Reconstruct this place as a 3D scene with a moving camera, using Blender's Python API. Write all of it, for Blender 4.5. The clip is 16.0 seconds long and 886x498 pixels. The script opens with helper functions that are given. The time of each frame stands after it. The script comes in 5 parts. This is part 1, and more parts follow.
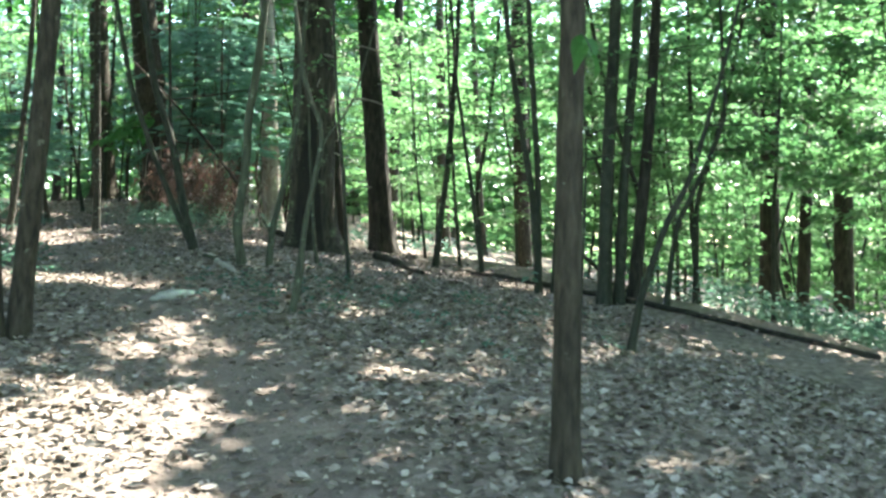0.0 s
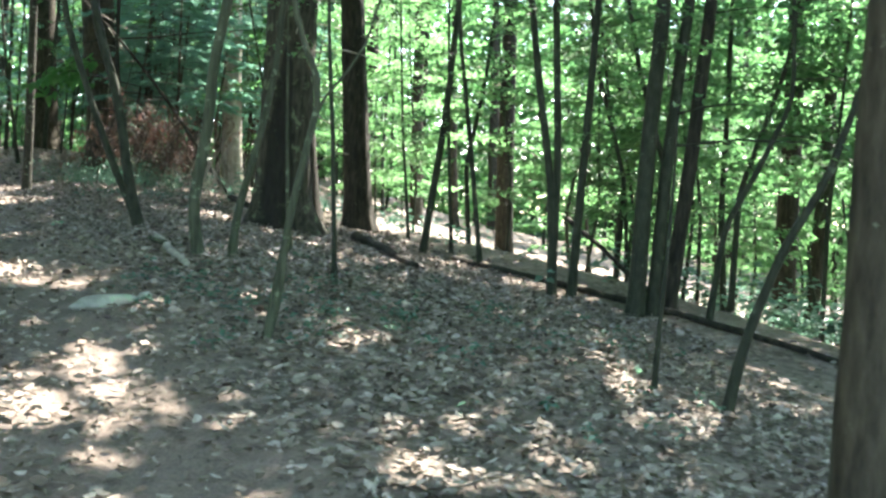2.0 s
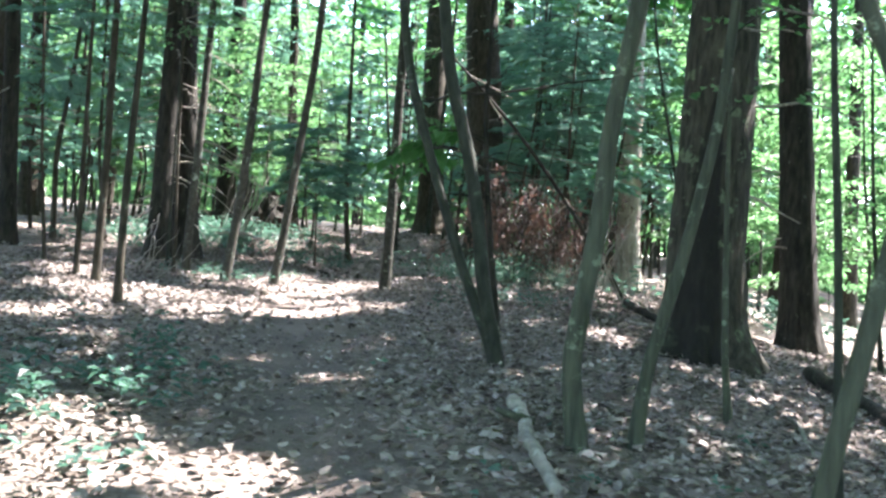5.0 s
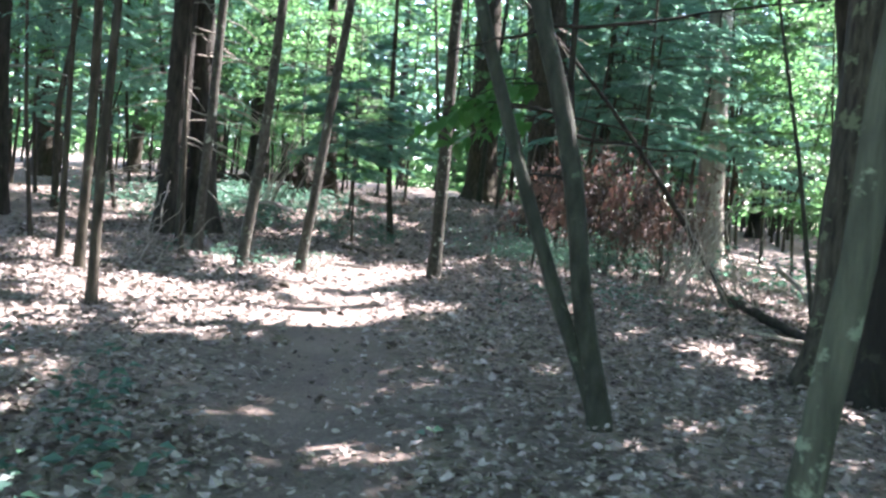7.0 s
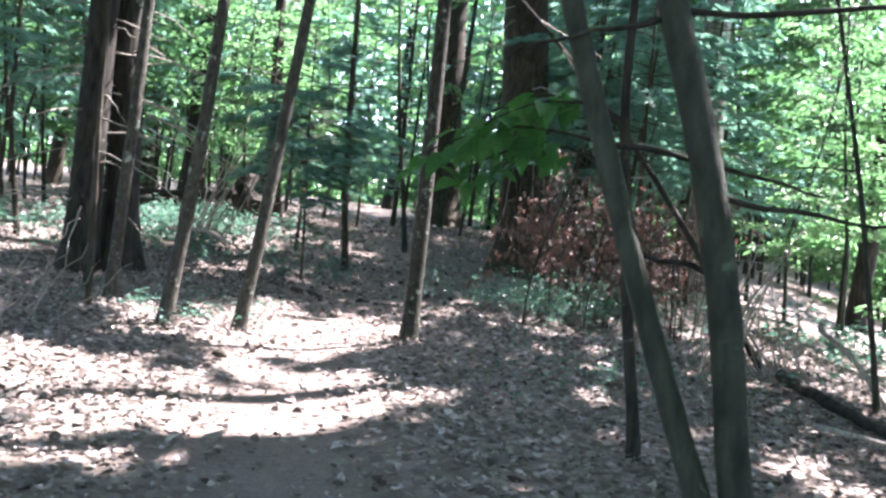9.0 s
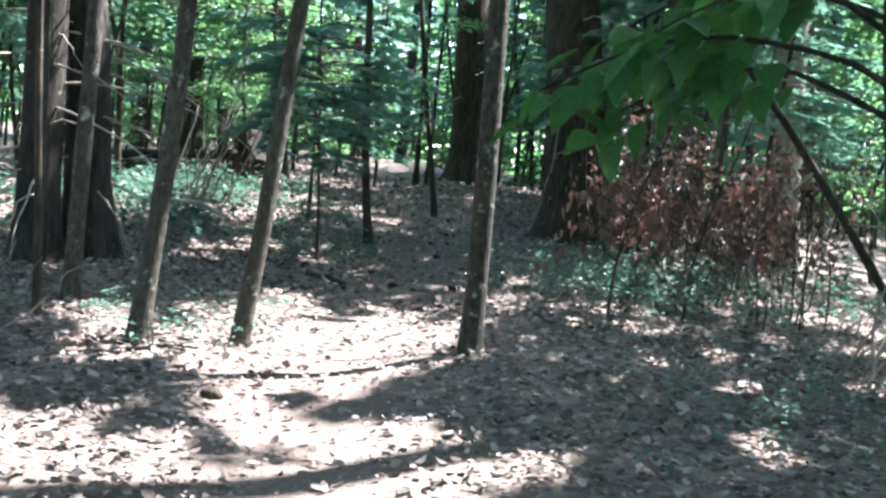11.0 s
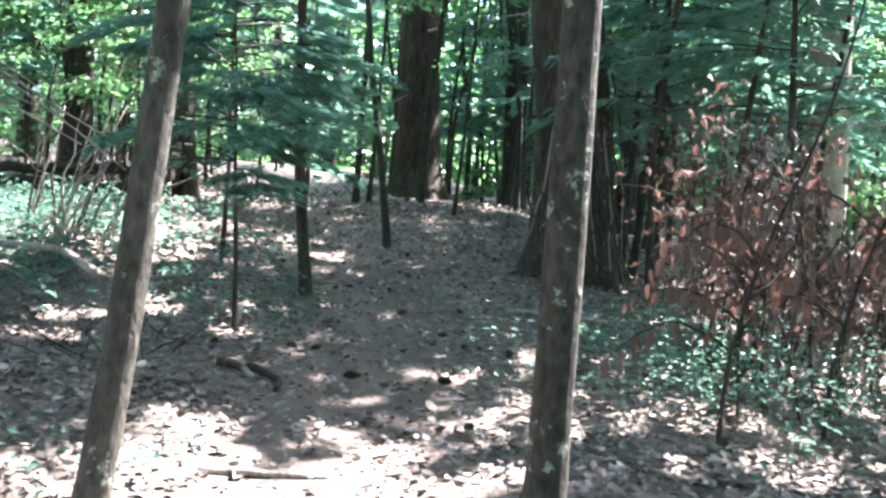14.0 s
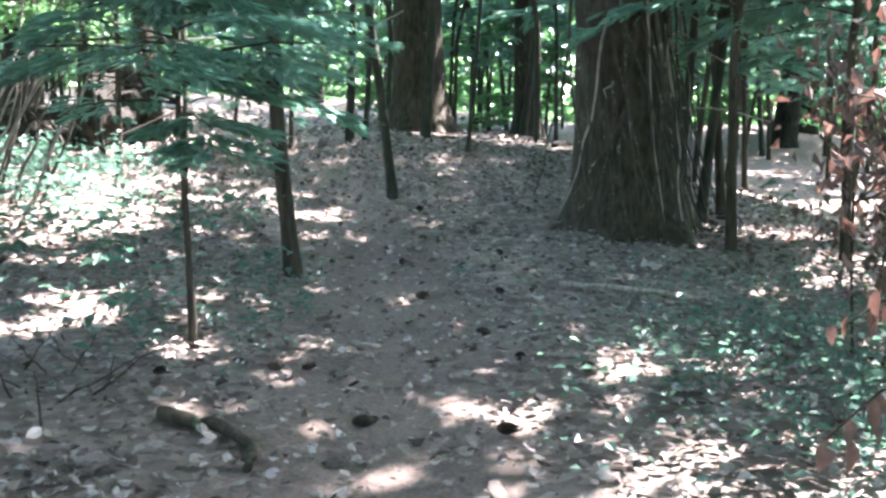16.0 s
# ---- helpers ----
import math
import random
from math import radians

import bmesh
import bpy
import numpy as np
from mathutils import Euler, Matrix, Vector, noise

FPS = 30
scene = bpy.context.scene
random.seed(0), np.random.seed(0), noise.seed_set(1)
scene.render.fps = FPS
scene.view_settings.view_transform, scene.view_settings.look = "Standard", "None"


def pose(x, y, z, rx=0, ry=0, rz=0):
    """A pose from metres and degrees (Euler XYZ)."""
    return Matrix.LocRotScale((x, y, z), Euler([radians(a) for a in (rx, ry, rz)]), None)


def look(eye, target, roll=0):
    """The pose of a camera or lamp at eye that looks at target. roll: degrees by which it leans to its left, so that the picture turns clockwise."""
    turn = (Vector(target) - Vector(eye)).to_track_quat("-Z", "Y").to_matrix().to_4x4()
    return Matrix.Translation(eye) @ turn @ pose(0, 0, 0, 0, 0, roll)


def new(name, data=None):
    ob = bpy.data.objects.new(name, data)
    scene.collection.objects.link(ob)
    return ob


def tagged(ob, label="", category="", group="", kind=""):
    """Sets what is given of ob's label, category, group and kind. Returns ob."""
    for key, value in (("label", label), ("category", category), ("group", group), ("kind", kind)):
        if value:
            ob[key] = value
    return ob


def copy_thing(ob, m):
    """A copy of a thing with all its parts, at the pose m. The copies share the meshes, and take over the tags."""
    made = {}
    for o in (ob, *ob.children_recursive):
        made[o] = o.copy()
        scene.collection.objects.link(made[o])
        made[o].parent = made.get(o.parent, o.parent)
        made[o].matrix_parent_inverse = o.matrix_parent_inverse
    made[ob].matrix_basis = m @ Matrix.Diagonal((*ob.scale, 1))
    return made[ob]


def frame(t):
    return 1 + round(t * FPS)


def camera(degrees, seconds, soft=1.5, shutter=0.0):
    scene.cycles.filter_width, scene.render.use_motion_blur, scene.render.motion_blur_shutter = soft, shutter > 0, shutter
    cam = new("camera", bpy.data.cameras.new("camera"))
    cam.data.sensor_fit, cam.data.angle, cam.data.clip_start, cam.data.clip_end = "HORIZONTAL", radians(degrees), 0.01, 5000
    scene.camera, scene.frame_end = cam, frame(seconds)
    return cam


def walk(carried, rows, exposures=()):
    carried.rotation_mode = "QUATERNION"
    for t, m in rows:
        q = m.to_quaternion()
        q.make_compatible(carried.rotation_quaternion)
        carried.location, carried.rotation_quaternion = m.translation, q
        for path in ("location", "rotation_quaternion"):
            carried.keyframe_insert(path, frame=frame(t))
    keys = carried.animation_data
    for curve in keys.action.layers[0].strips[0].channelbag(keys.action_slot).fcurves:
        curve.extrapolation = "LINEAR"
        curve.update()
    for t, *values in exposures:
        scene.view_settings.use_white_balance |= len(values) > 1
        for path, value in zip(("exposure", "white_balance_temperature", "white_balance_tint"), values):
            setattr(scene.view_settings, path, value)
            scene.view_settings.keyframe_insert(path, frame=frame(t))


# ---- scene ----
# A footpath through a summer wood: pines, hemlocks, thin saplings, leaf litter.

# ---- camera ----
cam = camera(48.0, 16.0, soft=2.7, shutter=0.25)
PATH = [
    (0, (0.68, -0.791, 1.407), (0.622, 1.208, 1.414), -0.1),
    (0.5, (0.46, -0.131, 1.496), (0.368, 1.866, 1.525), 3.9),
    (1, (0.239, 0.291, 1.585), (0.252, 2.29, 1.551), -0.2),
    (1.5, (0.218, 0.879, 1.621), (0.244, 2.878, 1.578), 0.6),
    (2, (0.102, 1.511, 1.693), (0.137, 3.509, 1.628), 2.6),
    (2.5, (0.08, 2.147, 1.781), (0.092, 4.147, 1.749), -0.6),
    (3, (0.042, 2.819, 1.82), (-0.026, 4.817, 1.794), 2.2),
    (3.5, (-0.108, 3.525, 1.889), (-0.285, 5.517, 1.85), 0.5),
    (4, (-0.307, 4.217, 1.985), (-0.712, 6.176, 1.984), 4.7),
    (4.5, (-0.571, 4.791, 2.06), (-1.203, 6.688, 2.058), 1.9),
    (5, (-0.755, 5.378, 2.098), (-1.485, 7.24, 2.144), 3.9),
    (7.5, (-2.136, 7.956, 2.533), (-2.940, 9.786, 2.461), 4.4),
    (8, (-2.435, 8.356, 2.650), (-3.142, 10.226, 2.583), 2.2),
    (8.5, (-2.688, 8.731, 2.654), (-3.298, 10.636, 2.654), 2.5),
    (9, (-3.045, 9.335, 2.690), (-3.738, 11.211, 2.677), 5.7),
    (11.5, (-4.474, 11.795, 2.885), (-5.165, 13.666, 2.737), 3.7),
    (12, (-4.715, 12.232, 2.959), (-5.368, 14.113, 2.777), 4.4),
    (12.5, (-5.057, 12.688, 2.988), (-5.797, 14.534, 2.781), 4.8),
    (13, (-5.28, 13.146, 3.016), (-6.018, 15.0, 2.885), 2.6),
    (13.5, (-5.464, 13.722, 3.009), (-6.129, 15.607, 2.96), 5.0),
    (14, (-5.74, 14.191, 3.025), (-6.288, 16.112, 2.928), 3.4),
    (14.5, (-6.007, 14.783, 3.059), (-6.629, 16.682, 2.977), 5.4),
    (15, (-6.269, 15.292, 3.099), (-6.858, 17.198, 2.97), 3.4),
    (15.5, (-6.441, 15.848, 3.061), (-7.029, 17.75, 2.869), 4.1),
    (16, (-6.55, 16.168, 3.126), (-7.079, 18.081, 2.88), 0.9),
]
EXPOSURES = [(0, 3.3, 7050, 6), (3, 3.4, 7100, 12), (5, 3.45, 6500, 18), (8.5, 3.4, 6400, 26), (11.5, 3.2, 6200, 17), (12.5, 3.15, 6200, 17), (13.5, 3.72, 6350, 20), (14.5, 4.05, 6400, 22), (16, 4.3, 6450, 24)]
walk(cam, [(t, look(eye, target, roll)) for t, eye, target, roll in PATH], EXPOSURES)

# ---- daylight ----
SUN_AZIMUTH, SUN_HEIGHT = 38.0, 56.0  # degrees from +y towards +x, and above the horizon
sun_way = Vector((math.sin(radians(SUN_AZIMUTH)) * math.cos(radians(SUN_HEIGHT)), math.cos(radians(SUN_AZIMUTH)) * math.cos(radians(SUN_HEIGHT)), math.sin(radians(SUN_HEIGHT))))
world = bpy.data.worlds.new("sky")
scene.world = world
world.use_nodes = True
sky = world.node_tree.nodes.new("ShaderNodeTexSky")
sky.sky_type, sky.sun_disc = "NISHITA", False
sky.sun_elevation, sky.sun_rotation = radians(SUN_HEIGHT), radians(SUN_AZIMUTH)
world.node_tree.links.new(sky.outputs[0], world.node_tree.nodes["Background"].inputs[0])
world.node_tree.nodes["Background"].inputs[1].default_value = 0.15
sun_lamp = bpy.data.lights.new("sun", "SUN")
sun_lamp.energy, sun_lamp.angle, sun_lamp.color = 5.0, radians(0.53), (1.0, 0.965, 0.93)
new("sun", sun_lamp).matrix_world = look(sun_way * 60, (0, 0, 0))

rng = np.random.default_rng(7)


# ---- materials ----
def material(name):
    m = bpy.data.materials.new(name)
    m.use_nodes = True
    return m, m.node_tree.nodes, m.node_tree.links, m.node_tree.nodes["Principled BSDF"]


def ramp(nodes, stops):
    r = nodes.new("ShaderNodeValToRGB")
    while len(r.color_ramp.elements) < len(stops):
        r.color_ramp.elements.new(0.5)
    for e, (at, colour) in zip(r.color_ramp.elements, stops):
        e.position, e.color = at, (*colour, 1)
    return r


def noise_node(nodes, links, coords, scale, detail=4.0, rough=0.6):
    n = nodes.new("ShaderNodeTexNoise")
    n.inputs["Scale"].default_value, n.inputs["Detail"].default_value, n.inputs["Roughness"].default_value = scale, detail, rough
    links.new(coords, n.inputs["Vector"])
    return n


def mixed(nodes, links, a, b, factor, how="MIX"):
    m = nodes.new("ShaderNodeMix")
    m.data_type, m.blend_type = "RGBA", how
    for sock, v in ((m.inputs[6], a), (m.inputs[7], b), (m.inputs[0], factor)):
        if isinstance(v, (int, float)):
            sock.default_value = v
        elif isinstance(v, tuple):
            sock.default_value = (*v, 1)
        else:
            links.new(v, sock)
    return m.outputs[2]


def bark(name, dark, light, lichen, lichen_share, ridges, roughness=0.9, stretch=0.12, lichen_scale=9.0, darkened=False):
    """Bark with long ridges, blotches and lichen spots."""
    m, nodes, links, bsdf = material(name)
    tc = nodes.new("ShaderNodeTexCoord").outputs["Object"]
    mp = nodes.new("ShaderNodeMapping")
    mp.inputs["Scale"].default_value = (1, 1, stretch)
    links.new(tc, mp.inputs["Vector"])
    grain = noise_node(nodes, links, mp.outputs[0], ridges, 6)
    blotch = noise_node(nodes, links, tc, 2.2, 5)
    base = ramp(nodes, [(0.32, dark), (0.68, light)])
    links.new(grain.outputs["Fac"], base.inputs[0])
    tone = ramp(nodes, [(0.3, (0.6, 0.6, 0.6)), (0.7, (1.2, 1.2, 1.15))])
    links.new(blotch.outputs["Fac"], tone.inputs[0])
    colour = mixed(nodes, links, base.outputs[0], tone.outputs[0], 1.0, "MULTIPLY")
    spots = noise_node(nodes, links, tc, lichen_scale, 5, 0.7)
    cut = ramp(nodes, [(1.0 - lichen_share, (0, 0, 0)), (min(1.0, 1.06 - lichen_share), (1, 1, 1))])
    links.new(spots.outputs["Fac"], cut.inputs[0])
    colour = mixed(nodes, links, colour, lichen, cut.outputs[0])
    if darkened:
        dark_mask = nodes.new("ShaderNodeAttribute")
        dark_mask.attribute_name = "darkening"
        ragged = nodes.new("ShaderNodeMath")
        ragged.operation = "MULTIPLY_ADD"
        links.new(grain.outputs["Fac"], ragged.inputs[0])
        ragged.inputs[1].default_value = 0.9
        links.new(dark_mask.outputs["Fac"], ragged.inputs[2])
        edge = ramp(nodes, [(0.75, (0, 0, 0)), (1.15, (0.8, 0.8, 0.8))])
        links.new(ragged.outputs[0], edge.inputs[0])
        colour = mixed(nodes, links, colour, (0.01, 0.009, 0.008), edge.outputs[0])
    links.new(colour, bsdf.inputs["Base Color"])
    bsdf.inputs["Roughness"].default_value = roughness
    bsdf.inputs["Specular IOR Level"].default_value = 0.25
    b = nodes.new("ShaderNodeBump")
    b.inputs["Strength"].default_value, b.inputs["Distance"].default_value = 0.8, 0.02
    links.new(grain.outputs["Fac"], b.inputs["Height"])
    links.new(b.outputs[0], bsdf.inputs["Normal"])
    return m


def foliage(name, tones, through_colour, through_share, roughness=0.45, patch=0.35):
    """Leaves that vary from one to the next and let light through."""
    m, nodes, links, bsdf = material(name)
    geo = nodes.new("ShaderNodeNewGeometry")
    info = nodes.new("ShaderNodeObjectInfo")
    r = ramp(nodes, [(i / max(1, len(tones) - 1), c) for i, c in enumerate(tones)])
    add = nodes.new("ShaderNodeMath")
    add.operation = "MULTIPLY_ADD"
    links.new(info.outputs["Random"], add.inputs[0])
    add.inputs[1].default_value = patch
    sub = nodes.new("ShaderNodeMath")
    sub.operation = "MULTIPLY"
    links.new(geo.outputs["Random Per Island"], sub.inputs[0])
    sub.inputs[1].default_value = 1 - patch
    links.new(sub.outputs[0], add.inputs[2])
    links.new(add.outputs[0], r.inputs[0])
    tc = nodes.new("ShaderNodeTexCoord").outputs["Object"]
    veins = noise_node(nodes, links, tc, 45.0, 3)
    tone = ramp(nodes, [(0.3, (0.75, 0.75, 0.75)), (0.7, (1.15, 1.15, 1.15))])
    links.new(veins.outputs["Fac"], tone.inputs[0])
    colour = mixed(nodes, links, r.outputs[0], tone.outputs[0], 1.0, "MULTIPLY")
    links.new(colour, bsdf.inputs["Base Color"])
    bsdf.inputs["Roughness"].default_value = roughness
    bsdf.inputs["Specular IOR Level"].default_value = 0.4
    if through_share:
        glow = nodes.new("ShaderNodeBsdfTranslucent")
        links.new(mixed(nodes, links, colour, through_colour, 1.0, "MULTIPLY"), glow.inputs[0])
        blend = nodes.new("ShaderNodeMixShader")
        blend.inputs[0].default_value = through_share
        links.new(bsdf.outputs[0], blend.inputs[1])
        links.new(glow.outputs[0], blend.inputs[2])
        links.new(blend.outputs[0], nodes["Material Output"].inputs["Surface"])
    return m


def forest_floor():
    """Matted litter and humus, bare trodden soil along the trail (attribute worn)."""
    m, nodes, links, bsdf = material("forest_floor")
    tc = nodes.new("ShaderNodeTexCoord").outputs["Object"]
    cells = nodes.new("ShaderNodeTexVoronoi")
    cells.inputs["Scale"].default_value, cells.inputs["Randomness"].default_value = 17.0, 1.0
    warp = noise_node(nodes, links, tc, 6.0, 3)
    push = nodes.new("ShaderNodeVectorMath")
    push.operation = "MULTIPLY_ADD"
    links.new(warp.outputs["Color"], push.inputs[0])
    push.inputs[1].default_value = (0.12, 0.12, 0.12)
    links.new(tc, push.inputs[2])
    links.new(push.outputs[0], cells.inputs["Vector"])
    litter = ramp(nodes, [(0.0, (0.08, 0.064, 0.051)), (0.4, (0.15, 0.125, 0.104)), (0.75, (0.215, 0.183, 0.157)), (1.0, (0.3, 0.263, 0.232))])
    links.new(cells.outputs["Color"], litter.inputs[0])
    fine = noise_node(nodes, links, tc, 55.0, 6, 0.7)
    wide = noise_node(nodes, links, tc, 1.1, 5)
    soil = ramp(nodes, [(0.3, (0.085, 0.067, 0.055)), (0.7, (0.235, 0.193, 0.167))])
    links.new(fine.outputs["Fac"], soil.inputs[0])
    worn = nodes.new("ShaderNodeAttribute")
    worn.attribute_name = "worn"
    edge = nodes.new("ShaderNodeMath")
    edge.operation = "MULTIPLY_ADD"
    links.new(wide.outputs["Fac"], edge.inputs[0])
    edge.inputs[1].default_value = 0.9
    links.new(worn.outputs["Fac"], edge.inputs[2])
    cut = ramp(nodes, [(0.8, (0, 0, 0)), (1.2, (0.85, 0.85, 0.85))])
    links.new(edge.outputs[0], cut.inputs[0])
    colour = mixed(nodes, links, litter.outputs[0], soil.outputs[0], cut.outputs[0])
    tone = ramp(nodes, [(0.3, (0.7, 0.7, 0.72)), (0.7, (1.15, 1.12, 1.1))])
    links.new(wide.outputs["Fac"], tone.inputs[0])
    links.new(mixed(nodes, links, colour, tone.outputs[0], 1.0, "MULTIPLY"), bsdf.inputs["Base Color"])
    bsdf.inputs["Roughness"].default_value = 0.9
    bsdf.inputs["Specular IOR Level"].default_value = 0.25
    bump_h = mixed(nodes, links, cells.outputs["Distance"], fine.outputs["Fac"], 0.5)
    b = nodes.new("ShaderNodeBump")
    b.inputs["Strength"].default_value, b.inputs["Distance"].default_value = 0.9, 0.03
    links.new(bump_h, b.inputs["Height"])
    links.new(b.outputs[0], bsdf.inputs["Normal"])
    return m


BARK_DARK = bark("dark_furrowed_bark", (0.008, 0.007, 0.006), (0.042, 0.039, 0.031), (0.1, 0.12, 0.085), 0.36, 20, 0.92, 0.22)
BARK_HOLLOW = bark("mossy_pine_bark", (0.012, 0.011, 0.009), (0.062, 0.06, 0.044), (0.1, 0.125, 0.075), 0.42, 20, 0.92, 0.22, 5.0, True)
BARK_BROWN = bark("brown_bark", (0.014, 0.012, 0.009), (0.066, 0.058, 0.042), (0.125, 0.135, 0.1), 0.36, 24, 0.9, 0.25)
BARK_GREY = bark("smooth_grey_bark", (0.012, 0.015, 0.01), (0.037, 0.044, 0.031), (0.075, 0.1, 0.066), 0.38, 16, 0.75, 0.4)
BARK_PALE = bark("pale_grey_bark", (0.16, 0.145, 0.125), (0.34, 0.31, 0.27), (0.42, 0.43, 0.38), 0.4, 14, 0.8)
BARK_MOTTLED = bark("mottled_lichen_bark", (0.02, 0.019, 0.015), (0.08, 0.077, 0.062), (0.24, 0.27, 0.22), 0.41, 34, 0.85, 0.45, 6.5)
# mottled bark again, darker and finer flecked: one trunk's shade is in this colour
BARK_SHADED = bark("shaded_flecked_bark", (0.012, 0.012, 0.009), (0.055, 0.053, 0.041), (0.2, 0.225, 0.18), 0.41, 34, 0.85, 0.45, 13.0)
DEAD_WOOD = bark("weathered_dead_wood", (0.15, 0.135, 0.115), (0.38, 0.35, 0.31), (0.38, 0.4, 0.34), 0.4, 40)
MOSSY_WOOD = bark("lichen_covered_wood", (0.032, 0.039, 0.027), (0.08, 0.092, 0.064), (0.15, 0.19, 0.13), 0.42, 30)
LEAF_BROAD = foliage("broad_leaves", [(0.027, 0.075, 0.032), (0.045, 0.112, 0.046), (0.072, 0.15, 0.066), (0.115, 0.21, 0.1)], (1.95, 2.1, 1.85), 0.58)
LEAF_DEEP = foliage("deep_green_leaves", [(0.025, 0.085, 0.03), (0.035, 0.12, 0.035), (0.055, 0.16, 0.045)], (1.4, 1.6, 1.1), 0.42, 0.65)
NEEDLES = foliage("hemlock_needles", [(0.055, 0.125, 0.098), (0.09, 0.185, 0.142), (0.145, 0.265, 0.21)], (2.0, 2.1, 1.95), 0.55, 0.6)
LEAF_LOW = foliage("seedling_leaves", [(0.04, 0.095, 0.078), (0.06, 0.13, 0.105), (0.105, 0.19, 0.155)], (1.15, 1.3, 1.05), 0.45, 0.45)
LEAF_DEAD = foliage("dead_fallen_leaves", [(0.045, 0.036, 0.03), (0.105, 0.087, 0.075), (0.175, 0.149, 0.131), (0.245, 0.216, 0.195), (0.37, 0.336, 0.313)], (1, 1, 1), 0.0, 0.9, 0.0)
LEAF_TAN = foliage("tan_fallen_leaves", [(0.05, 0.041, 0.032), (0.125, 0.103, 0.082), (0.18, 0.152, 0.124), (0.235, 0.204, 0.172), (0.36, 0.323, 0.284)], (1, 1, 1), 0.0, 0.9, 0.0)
LEAF_RUST = foliage("rust_brown_dead_leaves", [(0.05, 0.038, 0.033), (0.082, 0.06, 0.05), (0.12, 0.072, 0.058), (0.125, 0.1, 0.086)], (1.3, 1.05, 0.95), 0.25, 0.7, 0.2)
FLOOR = forest_floor()
STONE = bark("mossy_stone", (0.2, 0.21, 0.19), (0.36, 0.37, 0.34), (0.3, 0.38, 0.28), 0.45, 8)


# ---- ground shape ----
def lerp_table(v, table):
    if v <= table[0][0]:
        return table[0][1]
    for (a, p), (b, q) in zip(table, table[1:]):
        if v <= b:
            return p + (q - p) * (v - a) / (b - a)
    return table[-1][1]


TRAIL = ((-20, 0.9), (-1, 0.6), (3, 0.0), (5.4, -0.8), (9.2, -2.9), (11.8, -4.4), (16.2, -6.8), (20.5, -8.0), (22.5, -8.5), (26, -10.8), (32, -13.5), (60, -25))


def trail_x(y):
    return sum(lerp_table(y + d, TRAIL) for d in (-1.6, -0.8, 0, 0.8, 1.6)) / 5


def quad(x, y):
    return -0.035 + 0.0204 * x + 0.1408 * y - 0.01624 * x * x - 0.01391 * x * y - 0.00421 * y * y


def mound(x, y, cx, cy, r, h):
    return h * math.exp(-((x - cx) ** 2 + (y - cy) ** 2) / (r * r))


def height(x, y):
    """The lie of the land: a shoulder that climbs along the trail and drops off to the east."""
    yc = max(-3.0, min(27.0, y))
    tx = trail_x(yc)
    u = x - trail_x(y)
    z = quad(tx, yc)
    if y > 27:
        z += 0.07 * min(y - 27, 18)
    if y < -3:
        z += 0.08 * max(y + 3, -15)
    if u > 0:
        z += quad(tx + min(u, 6.5), yc) - quad(tx, yc)
    else:
        z += 0.035 * min(-u, 25)
    c = x - max(9.7 - 0.5 * y, -4.5)
    if c > -0.5:
        d = c + 0.5
        z -= 3.6 * (1 - math.exp(-d * d / (d + 2.5) / 3.6 * 0.45))
    if c > 30:
        z += 0.05 * min(c - 30, 60)
    return z + mound(x, y, -2.3, 10.5, 1.8, 0.1) + mound(x, y, -7.9, 21.6, 2.4, -0.2) + mound(x, y, -9.9, 29, 3.5, 0.3) + mound(x, y, -2.5, 8.5, 1.5, 0.08) + mound(x, y, -8.2, 17.5, 3.0, -0.1)


def off_trail(x, y):
    return abs(x - trail_x(y)) * 0.9


def rough(x, y):
    return 0.035 * noise.noise((x * 0.9, y * 0.9, 3)) + 0.018 * noise.noise((x * 3.1, y * 3.1, 8)) - 0.05 * math.exp(-(off_trail(x, y) / 0.55) ** 2)


def land(x, y):
    return height(x, y) + rough(x, y)


# ---- mesh helpers ----
def link_mesh(name, verts, faces, mat, parent=None, smooth=False, label=""):
    """One mesh object from arrays of equal-sized faces."""
    me = bpy.data.meshes.new(name)
    v, f = np.asarray(verts, np.float32), np.asarray(faces, np.int32)
    me.vertices.add(len(v))
    me.vertices.foreach_set("co", v.ravel())
    me.loops.add(f.size)
    me.loops.foreach_set("vertex_index", f.ravel())
    me.polygons.add(len(f))
    me.polygons.foreach_set("loop_start", np.arange(0, f.size, f.shape[1], dtype=np.int32))
    me.polygons.foreach_set("use_smooth", np.full(len(f), smooth))
    me.update(calc_edges=True)
    me.materials.append(mat)
    ob = new(name, me)
    if parent:
        ob.parent = parent
    return tagged(ob, label)


def joined(pieces):
    vs, fs, n = [], [], 0
    for v, f in pieces:
        vs.append(v)
        fs.append(np.asarray(f) + n)
        n += len(v)
    return np.concatenate(vs), np.concatenate(fs)


